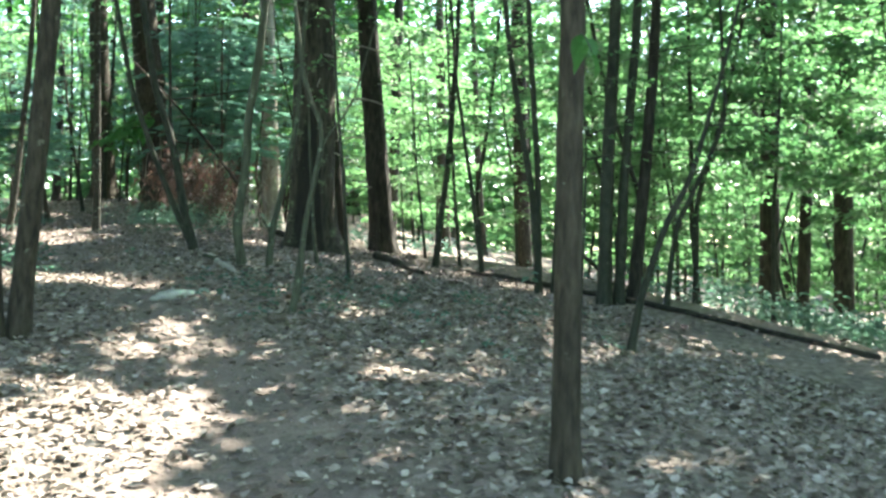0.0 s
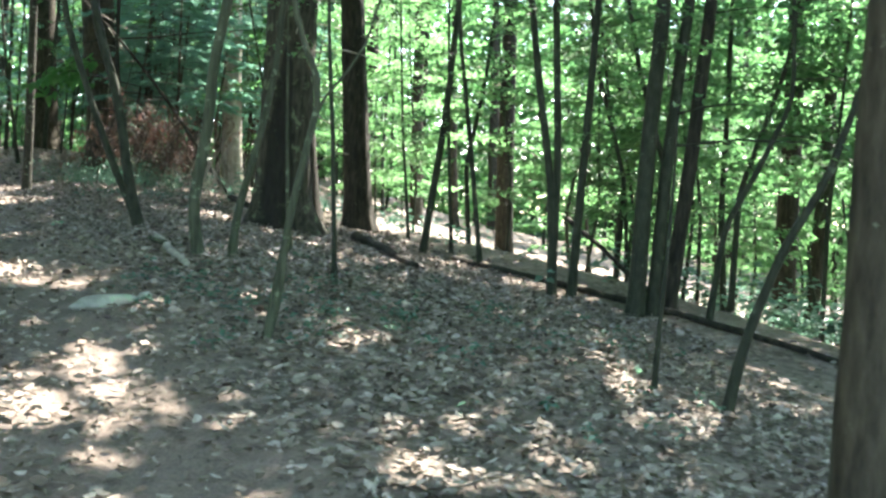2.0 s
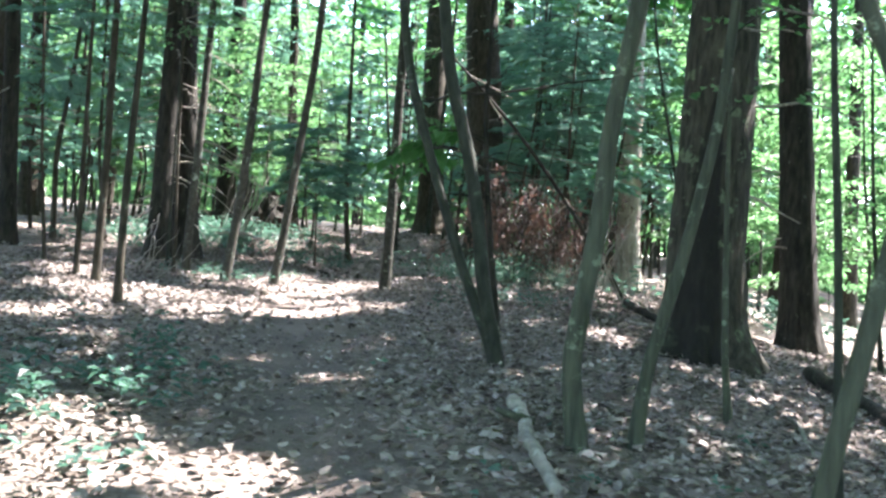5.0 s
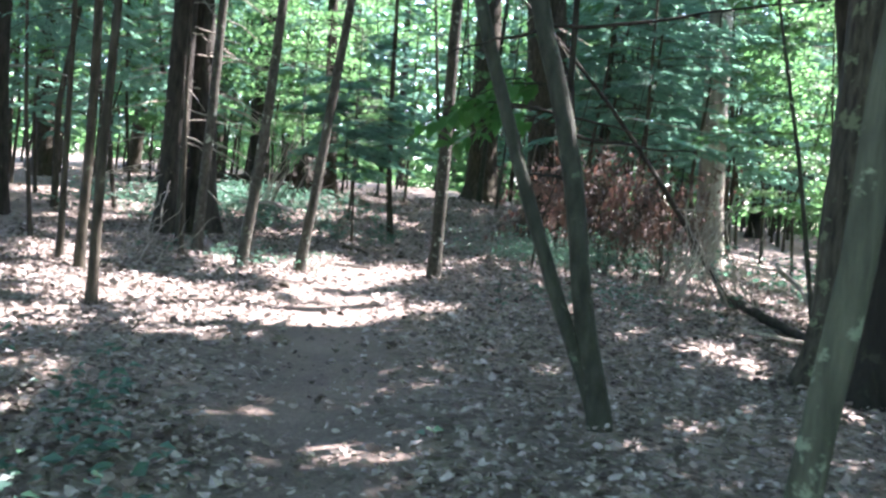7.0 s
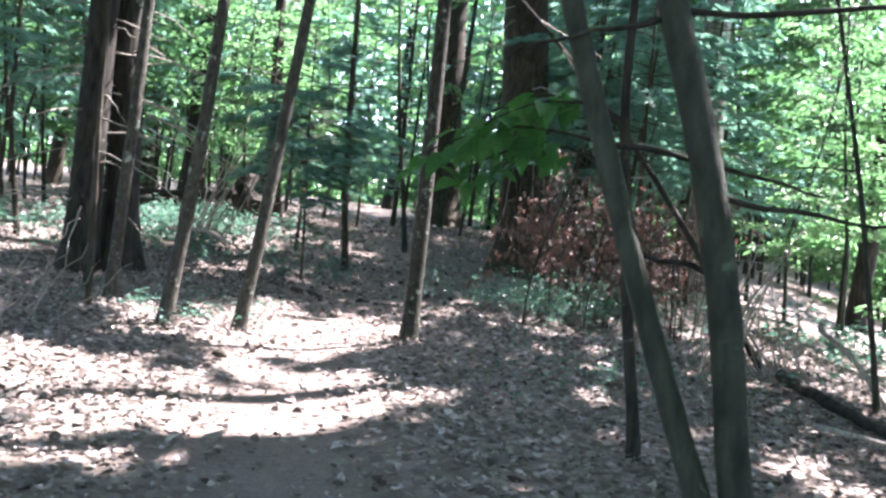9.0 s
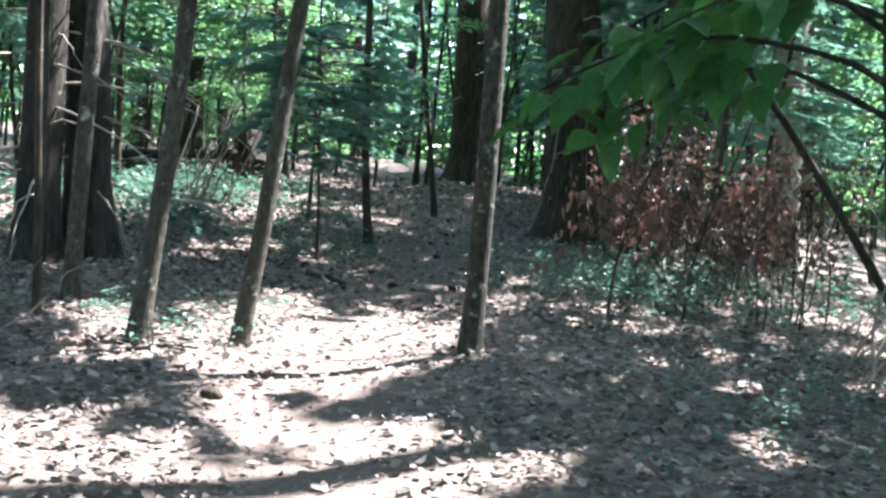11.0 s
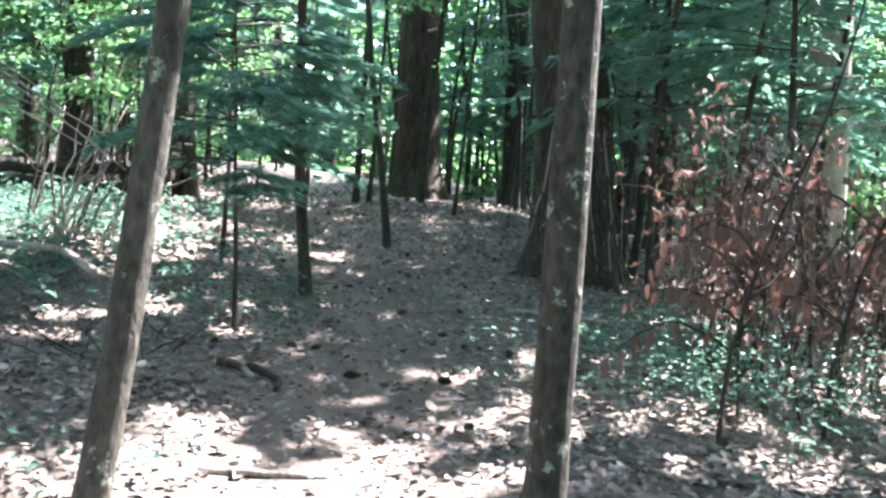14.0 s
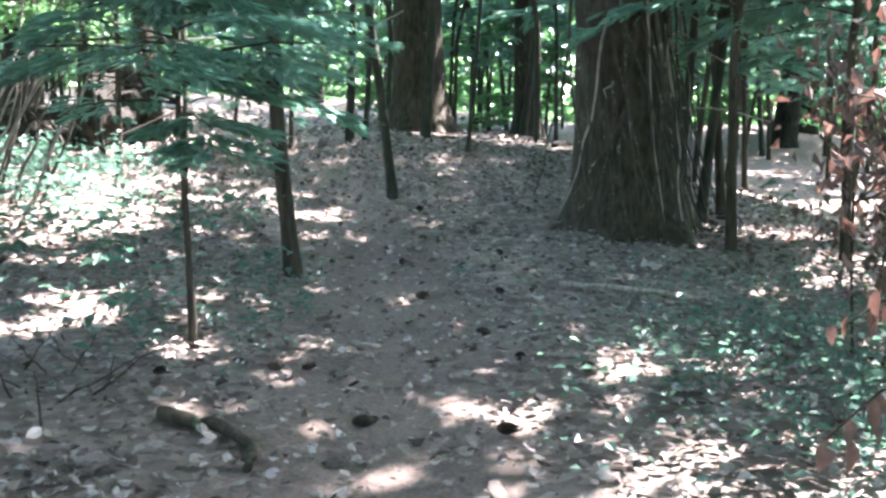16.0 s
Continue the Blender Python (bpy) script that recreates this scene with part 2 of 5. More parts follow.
def tube(points, radii, sides=8, knobs=0.0, seed=0, roots=0.0, root_count=6, furrows=0.0):
    """A closed, tapering, slightly uneven tube along points."""
    p, r = np.asarray(points, float), np.asarray(radii, float)
    n = len(p)
    tang = np.gradient(p, axis=0)
    tang /= np.linalg.norm(tang, axis=1)[:, None] + 1e-9
    ref = np.where(np.abs(tang[:, 2:3]) > 0.8, np.array([[1.0, 0, 0]]), np.array([[0, 0, 1.0]]))
    a = np.cross(ref, tang)
    a /= np.linalg.norm(a, axis=1)[:, None] + 1e-9
    b = np.cross(tang, a)
    th = np.linspace(0, 2 * np.pi, sides, endpoint=False)
    rad = np.repeat(r[:, None], sides, 1)
    g = np.random.default_rng(abs(int(seed)))
    if knobs:
        rad = rad * (1 + knobs * g.normal(size=rad.shape))
    if furrows:
        ridge = g.normal(size=(1, sides)) * 0.6 + 0.4 * g.normal(size=(n, sides))
        rad = rad * (1 + furrows * ridge)
    if roots:
        h = p[:, 2] - p[0, 2]
        ph = g.uniform(0, 6.28)
        wave = 0.5 + 0.5 * np.cos(root_count * th[None, :] + ph + 0.7 * np.sin(2 * th[None, :]))
        rad = rad * (1 + roots * np.exp(-h / 0.28)[:, None] * wave)
    v = p[:, None, :] + rad[..., None] * (np.cos(th)[None, :, None] * a[:, None, :] + np.sin(th)[None, :, None] * b[:, None, :])
    v = v.reshape(-1, 3)
    i, j = np.meshgrid(np.arange(n - 1), np.arange(sides), indexing="ij")
    k = (j + 1) % sides
    f = np.stack([i * sides + j, i * sides + k, (i + 1) * sides + k, (i + 1) * sides + j], -1).reshape(-1, 4)
    v = np.concatenate([v, p[:1], p[-1:]])
    c0, c1 = len(v) - 2, len(v) - 1
    j = np.arange(0, sides, 2)
    caps = [np.stack([np.full_like(j, c0), (j + 2) % sides, (j + 1) % sides, j], -1), np.stack([np.full_like(j, c1), (n - 1) * sides + j, (n - 1) * sides + (j + 1) % sides, (n - 1) * sides + (j + 2) % sides], -1)]
    return v, np.concatenate([f, *caps])


def unit(v):
    return v / (np.linalg.norm(v, axis=-1, keepdims=True) + 1e-9)


def leaf_quads(at, way, up, length, width, fold=0.25):
    """Diamond leaves folded along the midrib: two faces each."""
    way = unit(way)
    side = unit(np.cross(way, up))
    up = np.cross(side, way)
    length, width = np.asarray(length)[:, None], np.asarray(width)[:, None]
    base, tip = at, at + way * length - up * length * 0.12
    mid = at + way * length * 0.45
    left, right = mid - side * width / 2 + up * width * fold, mid + side * width / 2 + up * width * fold
    v = np.stack([base, right, tip, left], 1).reshape(-1, 3)
    k = np.arange(len(at))[:, None] * 4
    return v, np.concatenate([k + [0, 1, 2], k + [0, 2, 3]])


def spray(g, origin, way, length, count, leaf, droop=0.2, width=0.45, tilt=0.35):
    """A flat fan of leaves on one twig."""
    way = unit(np.asarray(way, float))
    flat = unit(np.array([way[0], way[1], 0.0]) + 1e-6)
    side = np.array([-flat[1], flat[0], 0.0])
    s = g.uniform(0.15, 1.0, count) ** 0.8
    lat = g.uniform(-1, 1, count)
    spread = width * length * np.sin(np.pi * np.clip(s, 0, 0.93)) ** 0.7
    at = origin + way * (s * length)[:, None] + side * (lat * spread)[:, None]
    at[:, 2] += -droop * length * s**2 - 0.15 * np.abs(lat) * spread + g.normal(0, 0.035, count)
    go = flat * (0.6 + 0.3 * g.random(count))[:, None] + side * (lat * 0.9 + g.normal(0, 0.3, count))[:, None]
    go[:, 2] += g.normal(-0.15, 0.25, count)
    up = np.array([0, 0, 1.0]) + g.normal(0, tilt, (count, 3))
    size = leaf * g.uniform(0.6, 1.25, count)
    return leaf_quads(at, go, up, size, size * 0.62)


def needle_spray(g, origin, way, length, count, droop=0.35, needle=1.0):
    """A feathery, drooping conifer bough: thin flat needles on side twigs."""
    way = unit(np.asarray(way, float))
    flat = unit(np.array([way[0], way[1], 0.0]) + 1e-6)
    side = np.array([-flat[1], flat[0], 0.0])
    twigs = max(4, count // 26)
    ts = g.uniform(0.12, 1.0, twigs)
    hand = g.choice([-1, 1], twigs)
    reach = 0.42 * length * (1 - 0.75 * ts) + 0.08
    pick = g.integers(0, twigs, count)
    out = g.random(count)
    at = origin + way * (ts[pick] * length)[:, None] + (flat * 0.65 + 0)[None, :] * (out * reach[pick])[:, None] + side[None, :] * (hand[pick] * out * reach[pick])[:, None]
    at[:, 2] += -droop * length * ts[pick] ** 2 - 0.25 * out * reach[pick] + g.normal(0, 0.012, count)
    go = flat[None, :] * 0.7 + side[None, :] * (hand[pick] + g.normal(0, 0.6, count))[:, None]
    go[:, 2] += g.normal(-0.2, 0.15, count)
    up = np.array([0, 0, 1.0]) + g.normal(0, 0.3, (count, 3))
    return leaf_quads(at, go, up, g.uniform(0.07, 0.14, count) * needle, g.uniform(0.018, 0.034, count) * needle**0.5, 0.1)


def bent_line(bends, top, rings, sway=0.0, seed=0):
    """Centre line of a trunk through (height, dx, dy) marks, carried on to its top."""
    marks = [(-0.2, 0.0, 0.0), (0.0, 0.0, 0.0), *bends]
    (h0, x0, y0), (h1, x1, y1) = marks[-2], marks[-1]
    if top > h1 + 0.3:
        k = (top - h1) / max(0.4, h1 - h0) * 0.55
        lean_x, lean_y = np.clip((x1 - x0) * k, -1.2, 1.2), np.clip((y1 - y0) * k, -1.2, 1.2)
        marks.append((h1 + (top - h1) / 2, x1 + lean_x * 0.55, y1 + lean_y * 0.55))
        marks.append((top, x1 + lean_x, y1 + lean_y))
    m = np.array(marks)
    hs = np.concatenate([np.linspace(-0.2, 0.5, 6), np.linspace(0.5, min(top, 5.0), rings)[1:], np.linspace(min(top, 5.0), top, max(2, int((top - 5) / 1.2)))[1:] if top > 5.2 else []])
    g = np.random.default_rng(abs(int(seed)))
    out = []
    for h in hs:
        q = [np.interp(h + d, m[:, 0], m[:, i]) for d in (-0.12, 0, 0.12) for i in (1, 2)]
        out.append((np.mean(q[0::2]), np.mean(q[1::2]), h))
    out = np.array(out)
    if sway:
        out[:, :2] += sway * np.clip(hs, 0, 1)[:, None] * np.cumsum(g.normal(0, 0.25, (len(hs), 2)), 0) * 0.4
    return out


def thing(name, x, y, z, label, category, group=""):
    ob = new(name)
    ob.empty_display_size = 0.1
    ob.location = (x, y, z)
    return tagged(ob, label, category, group)


# ---- the ground ----
def spaced(lo, hi, step, reach):
    mid = list(np.arange(lo, hi + 1e-6, step))
    grow, d = [], step
    while (grow[-1] if grow else 0) < reach:
        d *= 1.22
        grow.append((grow[-1] if grow else 0) + d)
    return [lo - g for g in reversed(grow)] + mid + [hi + g for g in grow]


gx, gy = spaced(-15, 7, 0.2, 900), spaced(-2, 31, 0.2, 900)
ground_v = [(x, y, land(x, y)) for y in gy for x in gx]
nx, ny = len(gx), len(gy)
ii, jj = np.meshgrid(np.arange(ny - 1), np.arange(nx - 1), indexing="ij")
ground_f = np.stack([ii * nx + jj, ii * nx + jj + 1, (ii + 1) * nx + jj + 1, (ii + 1) * nx + jj], -1).reshape(-1, 4)
ground = link_mesh("ground", ground_v, ground_f, FLOOR, smooth=True)
worn = ground.data.attributes.new("worn", "FLOAT", "POINT")
worn.data.foreach_set("value", np.array([0.75 * math.exp(-(off_trail(x, y) / 0.75) ** 2) for x, y, _ in ground_v], np.float32))
tagged(ground, "brown forest floor of matted leaf litter with a trodden dirt trail", "ground", kind="structure")


# ---- openings in the leaf roof, where the sun reaches the floor: x, y, radius ----
GLADES = [(-7.15, 17.3, 0.6), (-7.0, 14.9, 0.3), (-7.5, 16.8, 0.5), (-6.8, 17.75, 0.35), (-7.9, 17.5, 0.55), (-6.9, 16.2, 0.15), (-5.9, 15.1, 0.4), (-5.8, 14.4, 0.45), (-6.8, 14.1, 0.55), (-7.6, 13.8, 0.6),
          (-1.3, 4.2, 0.65), (-0.8, 3.4, 0.4), (-1.9, 6.5, 0.18), (-0.3, 5.7, 0.1), (-13.6, 24.2, 1.3), (-11.8, 27.3, 0.6), (-6.85, 19.45, 0.25), (-0.45, 7.9, 0.22), (-4.5, 9.5, 0.5), (-3.9, 8.6, 0.4), (-10.0, 20.0, 0.25), (-12.5, 20.5, 1.2), (-1.5, 24.0, 4.0), (8.0, 20.0, 5.0), (5.0, 27.0, 5.0), (12.0, 14.0, 4.0)]
GLADES += [(-1.9, 6.1, 0.2), (-1.7, 6.7, 0.14), (-1.3, 4.8, 0.12), (-0.8, 4.9, 0.05), (-0.6, 6.0, 0.12), (0.0, 6.0, 0.1), (0.6, 5.5, 0.15), (-1.8, 6.9, 0.14), (-2.7, 8.7, 0.3), (-3.5, 9.1, 0.35), (-6.8, 15.5, 0.15), (-1.8, 7.2, 0.2), (-7.3, 12.4, 0.5), (-1.7, 11.3, 0.12), (-6.4, 13.4, 0.3), (-4.0, 16.0, 0.12)]
GLADES += [(-9.6, 20.6, 0.25), (-15.4, 23.6, 1.0), (-11.1, 22.9, 0.4), (-9.7, 23.7, 0.3), (-9.5, 26.3, 0.4), (-8.8, 26.8, 0.4), (-6.5, 25.1, 0.3), (-8.35, 16.3, 0.2), (-2.9, 15.3, 0.2), (-3.4, 18.1, 0.2), (-11.7, 26.9, 0.5), (-13.2, 25.1, 0.7), (0.0, 28.0, 4.0), (-2.5, 21.5, 1.2)]
GLADES += [(-13.0, 22.9, 0.7), (-8.2, 18.05, 0.08), (-7.92, 16.44, 0.3), (-10.2, 15.9, 0.5), (-3.12, 9.28, 0.25), (-2.68, 8.85, 0.2), (-1.42, 6.07, 0.12), (-1.15, 6.5, 0.1), (-10.4, 21.2, 0.25)]
GLADES += [(-9.85, 19.5, 0.2), (-10.0, 20.9, 0.15), (-6.0, 23.0, 0.4), (-5.0, 23.6, 1.0), (-3.6, 22.0, 1.3), (-6.1, 25.2, 0.5), (-15.0, 24.5, 1.3), (-13.6, 29.0, 1.3), (-17.0, 27.5, 1.8), (-2.0, 18.9, 0.9), (-0.9, 20.5, 1.3), (1.0, 23.0, 4.0), (5.5, 14.5, 2.2), (6.5, 17.5, 2.5), (-16.0, 21.0, 1.2), (-11.8, 24.6, 0.7), (-1.3, 8.3, 0.1), (-0.9, 9.0, 0.06), (-1.6, 9.4, 0.08), (-0.5, 8.6, 0.06), (0.1, 9.3, 0.06), (-0.1, 8.1, 0.08), (-6.0, 19.7, 0.3), (-5.2, 19.4, 0.2), (-5.0, 21.0, 0.3), (-8.6, 14.6, 0.45), (-9.4, 15.3, 0.5), (-8.4, 13.8, 0.25), (-9.1, 14.0, 0.3), (-11.2, 17.0, 0.5), (-12.2, 18.5, 0.7), (-7.9, 14.9, 0.2), (-11.5, 22.8, 0.8), (-12.2, 21.8, 0.6), (-1.0, 30.0, 3.0), (2.0, 33.0, 4.0), (-1.5, 36.0, 3.0)]
GLADES += [(5.6, 9.4, 1.3), (5.4, 11.6, 1.5), (7.2, 11.2, 1.8), (6.8, 13.4, 1.8), (8.0, 9.0, 1.6), (4.2, 15.4, 1.2), (-1.7, 4.3, 0.5), (-1.25, 3.6, 0.45), (-1.9, 3.6, 0.7), (-0.55, 3.1, 0.4), (-6.05, 20.2, 0.25), (-6.3, 19.5, 0.3), (-12.4, 28.2, 0.9), (-15.5, 28.4, 1.2), (-10.9, 22.4, 0.5), (-3.2, 25.5, 1.5), (-4.2, 27.0, 1.0), (-6.0, 28.5, 0.8), (-4.4, 29.5, 0.9)]
GLADES += [(-7.1, 16.0, 0.35), (-8.4, 16.4, 0.35), (-8.9, 17.0, 0.3), (-7.2, 14.5, 0.6), (-6.4, 13.2, 0.45), (-7.9, 14.2, 0.5), (9.0, 13.0, 2.5), (8.5, 16.5, 2.5), (10.5, 10.5, 2.0), (-5.5, 33.5, 1.2), (-7.0, 34.2, 1.0), (-4.6, 32.4, 1.0), (-9.2, 29.0, 0.7), (-8.6, 31.0, 0.8), (-7.2, 18.5, 0.3), (-8.2, 18.1, 0.25), (-6.3, 15.6, 0.2), (-6.6, 14.9, 0.12), (-5.9, 14.7, 0.55), (-7.0, 17.0, 0.7), (-13.7, 25.9, 1.0)]
GLADES += [(7.5, 13.5, 3.2), (9.8, 15.5, 3.2), (9.0, 11.0, 2.4), (12.0, 18.0, 3.0), (-5.6, 15.45, 0.4), (-12.4, 23.4, 0.8), (-11.0, 22.2, 0.4)]
GLADES += [(-16.5, 26.0, 2.0), (-18.5, 27.5, 2.2), (-15.5, 28.5, 1.6), (-14.6, 25.0, 1.4), (-20.5, 24.5, 2.0), (-3.5, 26.5, 1.8)]
g_gap = np.random.default_rng(404)
for _ in range(70):
    y_gap = g_gap.uniform(2, 34)
    x_gap = trail_x(y_gap) + g_gap.uniform(-7, 8)
    if math.hypot(x_gap + 7.9, y_gap - 20.2) > 1.9:
        GLADES.append((x_gap, y_gap, g_gap.uniform(0.08, 0.28)))

for x0, x1, y0, y1, many in ((-2.6, 1.8, 4.8, 9.5, 60), (-5.2, -1.8, 11.5, 17.0, 24), (-10.0, -5.5, 18.6, 23.5, 18), (-9.5, -6.5, 14.0, 17.0, 15)):
    for _ in range(many):
        GLADES.append((g_gap.uniform(x0, x1), g_gap.uniform(y0, y1), g_gap.uniform(-0.02, 0.08)))


def sunlit(p):
    """Which of the points p throw their shadow into one of the openings."""
    lit = np.zeros(len(p), bool)
    for x, y, r in GLADES:
        run = (p[:, 2] - height(x, y)) / sun_way.z
        fx, fy = p[:, 0] - sun_way.x * run, p[:, 1] - sun_way.y * run
        lit |= (fx - x) ** 2 + (fy - y) ** 2 < (r + 0.14) ** 2
    return lit


# ---- trees ----
def tall_crown(g, x, y, z, radius, low, high, count, hub_at=None):
    """Leaf clumps of a high crown, in layers with gaps."""
    layers = 9
    k = g.integers(0, layers, count)
    hub = np.stack([g.normal(0, radius * 0.5, layers * 4), g.normal(0, radius * 0.5, layers * 4)], -1)
    own = k * 4 + g.integers(0, 4, count)
    at = np.zeros((count, 3))
    at[:, :2] = hub[own] + g.normal(0, radius * 0.3, (count, 2))
    at[:, 2] = low + (high - low) * (k + 0.5) / layers + g.normal(0, 0.35, count)
    keep = ~sunlit(at + np.array([x, y, z]))
    at = at[keep]
    if hub_at is not None:
        at[:, :2] += hub_at[:2]
    n = len(at)
    size = g.uniform(0.3, 0.6, n)
    return leaf_quads(at, g.normal(0, 1, (n, 3)) * [1, 1, 0.3], np.array([0, 0, 1.0]) + g.normal(0, 0.4, (n, 3)), size, size * 0.65)


def dark_hollow(trunk, line):
    """A shallow hollow pressed into the foot of a trunk and coloured near black, narrowing upwards."""
    co = np.empty(len(trunk.data.vertices) * 3, np.float32)
    trunk.data.vertices.foreach_get("co", co)
    co = co.reshape(-1, 3)
    cx, cy = np.interp(co[:, 2], line[:, 2], line[:, 0]), np.interp(co[:, 2], line[:, 2], line[:, 1])
    turn = np.degrees(np.arctan2(co[:, 0] - cx, -(co[:, 1] - cy)))
    lo, hi = np.interp(co[:, 2], [0, 0.9, 2.0, 2.6], [-46, -40, -20, 0]), np.interp(co[:, 2], [0, 0.9, 2.0, 2.6], [34, 32, 24, 6])
    deep = np.clip(np.minimum(turn - lo, hi - turn) / 10, 0, 1) * (co[:, 2] < 2.6)
    co[:, 0] += (cx - co[:, 0]) * 0.16 * deep
    co[:, 1] += (cy - co[:, 1]) * 0.16 * deep
    trunk.data.vertices.foreach_set("co", co.ravel())
    trunk.data.attributes.new("darkening", "FLOAT", "POINT").data.foreach_set("value", deep.astype(np.float32))
    trunk.data.update()


def big_tree(x, y, r, bends, label, mat=BARK_DARK, top=17.0, roots=0.7, leaves=1400, name="pine_tree", twigs=10, twig_low=1.6, leaf=LEAF_DEEP, radius=3.4, hollow=False, twig_mat=DEAD_WOOD):
    g = np.random.default_rng(int(abs(x * 131 + y * 977)))
    z = land(x, y)
    t = thing(name, x, y, z, label, "tree")
    line = bent_line(bends, top, 26, 0.02, int(y * 10))
    hs = line[:, 2]
    rad = r * (1 - 0.8 * np.clip(hs / top, 0, 1) ** 1.2) + r * 0.25 * np.exp(-np.clip(hs, 0, 9) / 0.35)
    trunk = link_mesh("trunk", *tube(line, rad, 30 if r > 0.15 and name == "pine_tree" else 14, 0.012, int(x * 7) % 97 + 1, roots, 6, 0.03 if r > 0.15 else 0.01), mat, t, True)
    if hollow:
        dark_hollow(trunk, line)
    link_mesh("crown", *tall_crown(g, x, y, z, radius, 7.5, top + 1, leaves), leaf, t)
    for i in range(twigs):
        h = twig_low + (6.5 - twig_low) * (i + g.random()) / twigs
        a, n = g.uniform(0, 6.28), 6
        c = np.array([np.interp(h, hs, line[:, 0]), np.interp(h, hs, line[:, 1]), h])
        s = np.linspace(0, 1, n)[:, None]
        reach = g.uniform(0.4, 1.6)
        pts = c + np.array([math.cos(a), math.sin(a), g.uniform(-0.2, 0.3)]) * s * reach + np.array([0, 0, -0.3]) * s**2 * reach + np.cumsum(g.normal(0, 0.025, (n, 3)), 0)
        pts[0] = c
        link_mesh("dead_branch", *tube(pts, np.linspace(0.018, 0.006, n) * (0.7 if twigs > 25 else 1.0), 4), twig_mat, t, True)
    return t


def stem(t, bends, top, r, mat, seed, sides=10):
    line = bent_line(bends, top, 22, 0.012, seed)
    hs = line[:, 2]
    rad = r * (1.0 - 0.72 * np.clip(hs / top, 0, 1)) * 1.08 + r * 0.35 * np.exp(-np.clip(hs, 0, 9) / 0.12)
    link_mesh("trunk", *tube(line, rad, sides, 0.02, seed + 1), mat, t, True)
    return line


def leafy_limbs(g, t, line, low, top, count, leaf, mat, per=70, kind="broad", reach=(0.5, 1.3), bark_mat=BARK_GREY, place=None, needle=1.0):
    """Side limbs with flat fans of leaves, joined into one crown and one set of twigs."""
    hs, fans, twigs = line[:, 2], [], []
    for i in range(count):
        h = low + (top - low) * (i + g.random()) / count
        a = g.uniform(0, 6.28)
        c = np.array([np.interp(h, hs, line[:, 0]), np.interp(h, hs, line[:, 1]), h])
        length = g.uniform(*reach)
        way = np.array([math.cos(a), math.sin(a), g.uniform(0.0, 0.45)])
        s = np.linspace(0, 1, 4)[:, None]
        pts = c + unit(way) * s * length
        pts[:, 2] -= 0.2 * length * s[:, 0] ** 2
        twigs.append(tube(pts, np.linspace(0.009, 0.003, 4), 4))
        fans.append(needle_spray(g, c, way, length, per, needle=needle) if kind == "needle" else spray(g, c, way, length, per, leaf))
    tagged(link_mesh("twig_mass", *joined(twigs), bark_mat, t), kind="stuff")
    v, f = joined(fans)
    if place is not None:
        q = v.reshape(-1, 4, 3)
        q = q[~sunlit(q.mean(1) + place)]
        k = np.arange(len(q))[:, None] * 4
        v, f = q.reshape(-1, 3), np.concatenate([k + [0, 1, 2], k + [0, 2, 3]])
    link_mesh("crown", v, f, mat, t)


def sapling(x, y, r, bends, label, top=7.0, mat=BARK_GREY, limbs=10, low=2.2, per=60, leaf=0.085, name="sapling", kind="broad", leaf_mat=LEAF_BROAD, second=None, group="saplings", reach=(0.5, 1.3), roof=0):
    g = np.random.default_rng(int(abs(x * 733 + y * 311)))
    t = thing(name, x, y, land(x, y), label, "sapling", group)
    line = stem(t, bends, top, r, mat, int(abs(x * 100 + y * 10)))
    if second:
        stem(t, second[0], top * 0.9, second[1], mat, 5)
    # high crown out of view, put on thin trunks to shade the floor
    if roof:
        link_mesh("crown", *tall_crown(g, x + line[-1, 0], y + line[-1, 1], t.location.z, 2.6, top * 0.6, top + 1, roof, line[-1]), leaf_mat if kind == "broad" else LEAF_DEEP, t)
    if limbs:
        leafy_limbs(g, t, line, low, top, limbs, leaf, leaf_mat, per, kind, reach, place=np.array(t.location))
    return t


big_tree(-1.86, 15.1, 0.36, [(1.2, -0.02, 0), (3.45, 0.04, 0)], "massive old pine with mossy bark, flaring roots and a darkened hollow", BARK_HOLLOW, hollow=True, roots=1.0, twigs=12)
big_tree(-1.1, 19.2, 0.235, [(2.0, -0.14, 0), (4.5, -0.3, 0)], "tall dark pine trunk on the edge of the bank", roots=0.6, twigs=12, twig_low=1.0, leaves=4400, radius=5.0)
big_tree(-10.3, 18.55, 0.19, [(1.8, -0.06, -0.05), (2.9, -0.15, -0.1)], "dark rough pine trunk with bare dead twigs", roots=0.9, twigs=64, twig_low=0.5, twig_mat=BARK_PALE)
big_tree(-10.47, 18.1, 0.17, [(1.8, 0.02, 0.0)], "dark pine trunk standing beside another", roots=0.5, twigs=46, twig_low=0.5, twig_mat=BARK_PALE)
great_pine = big_tree(-7.27, 24.4, 0.40, [(1.8, -0.1, -0.02), (2.5, -0.2, -0.03)], "huge furrowed pine trunk draped with dead twigs", BARK_BROWN, roots=0.7, twigs=26, twig_low=0.5, leaves=2000)
big_tree(-10.5, 29.2, 0.34, [(2.5, -0.1, 0)], "big straight pine trunk rising from a mound", BARK_BROWN, roots=0.7, twigs=8, leaves=1400)
big_tree(-1.98, 19.3, 0.175, [(2.1, -0.2, 0), (3.8, -0.42, 0)], "straight dark trunk at the edge of the clearing", roots=0.3, twigs=4, name="tree", leaves=4400, radius=5.4)
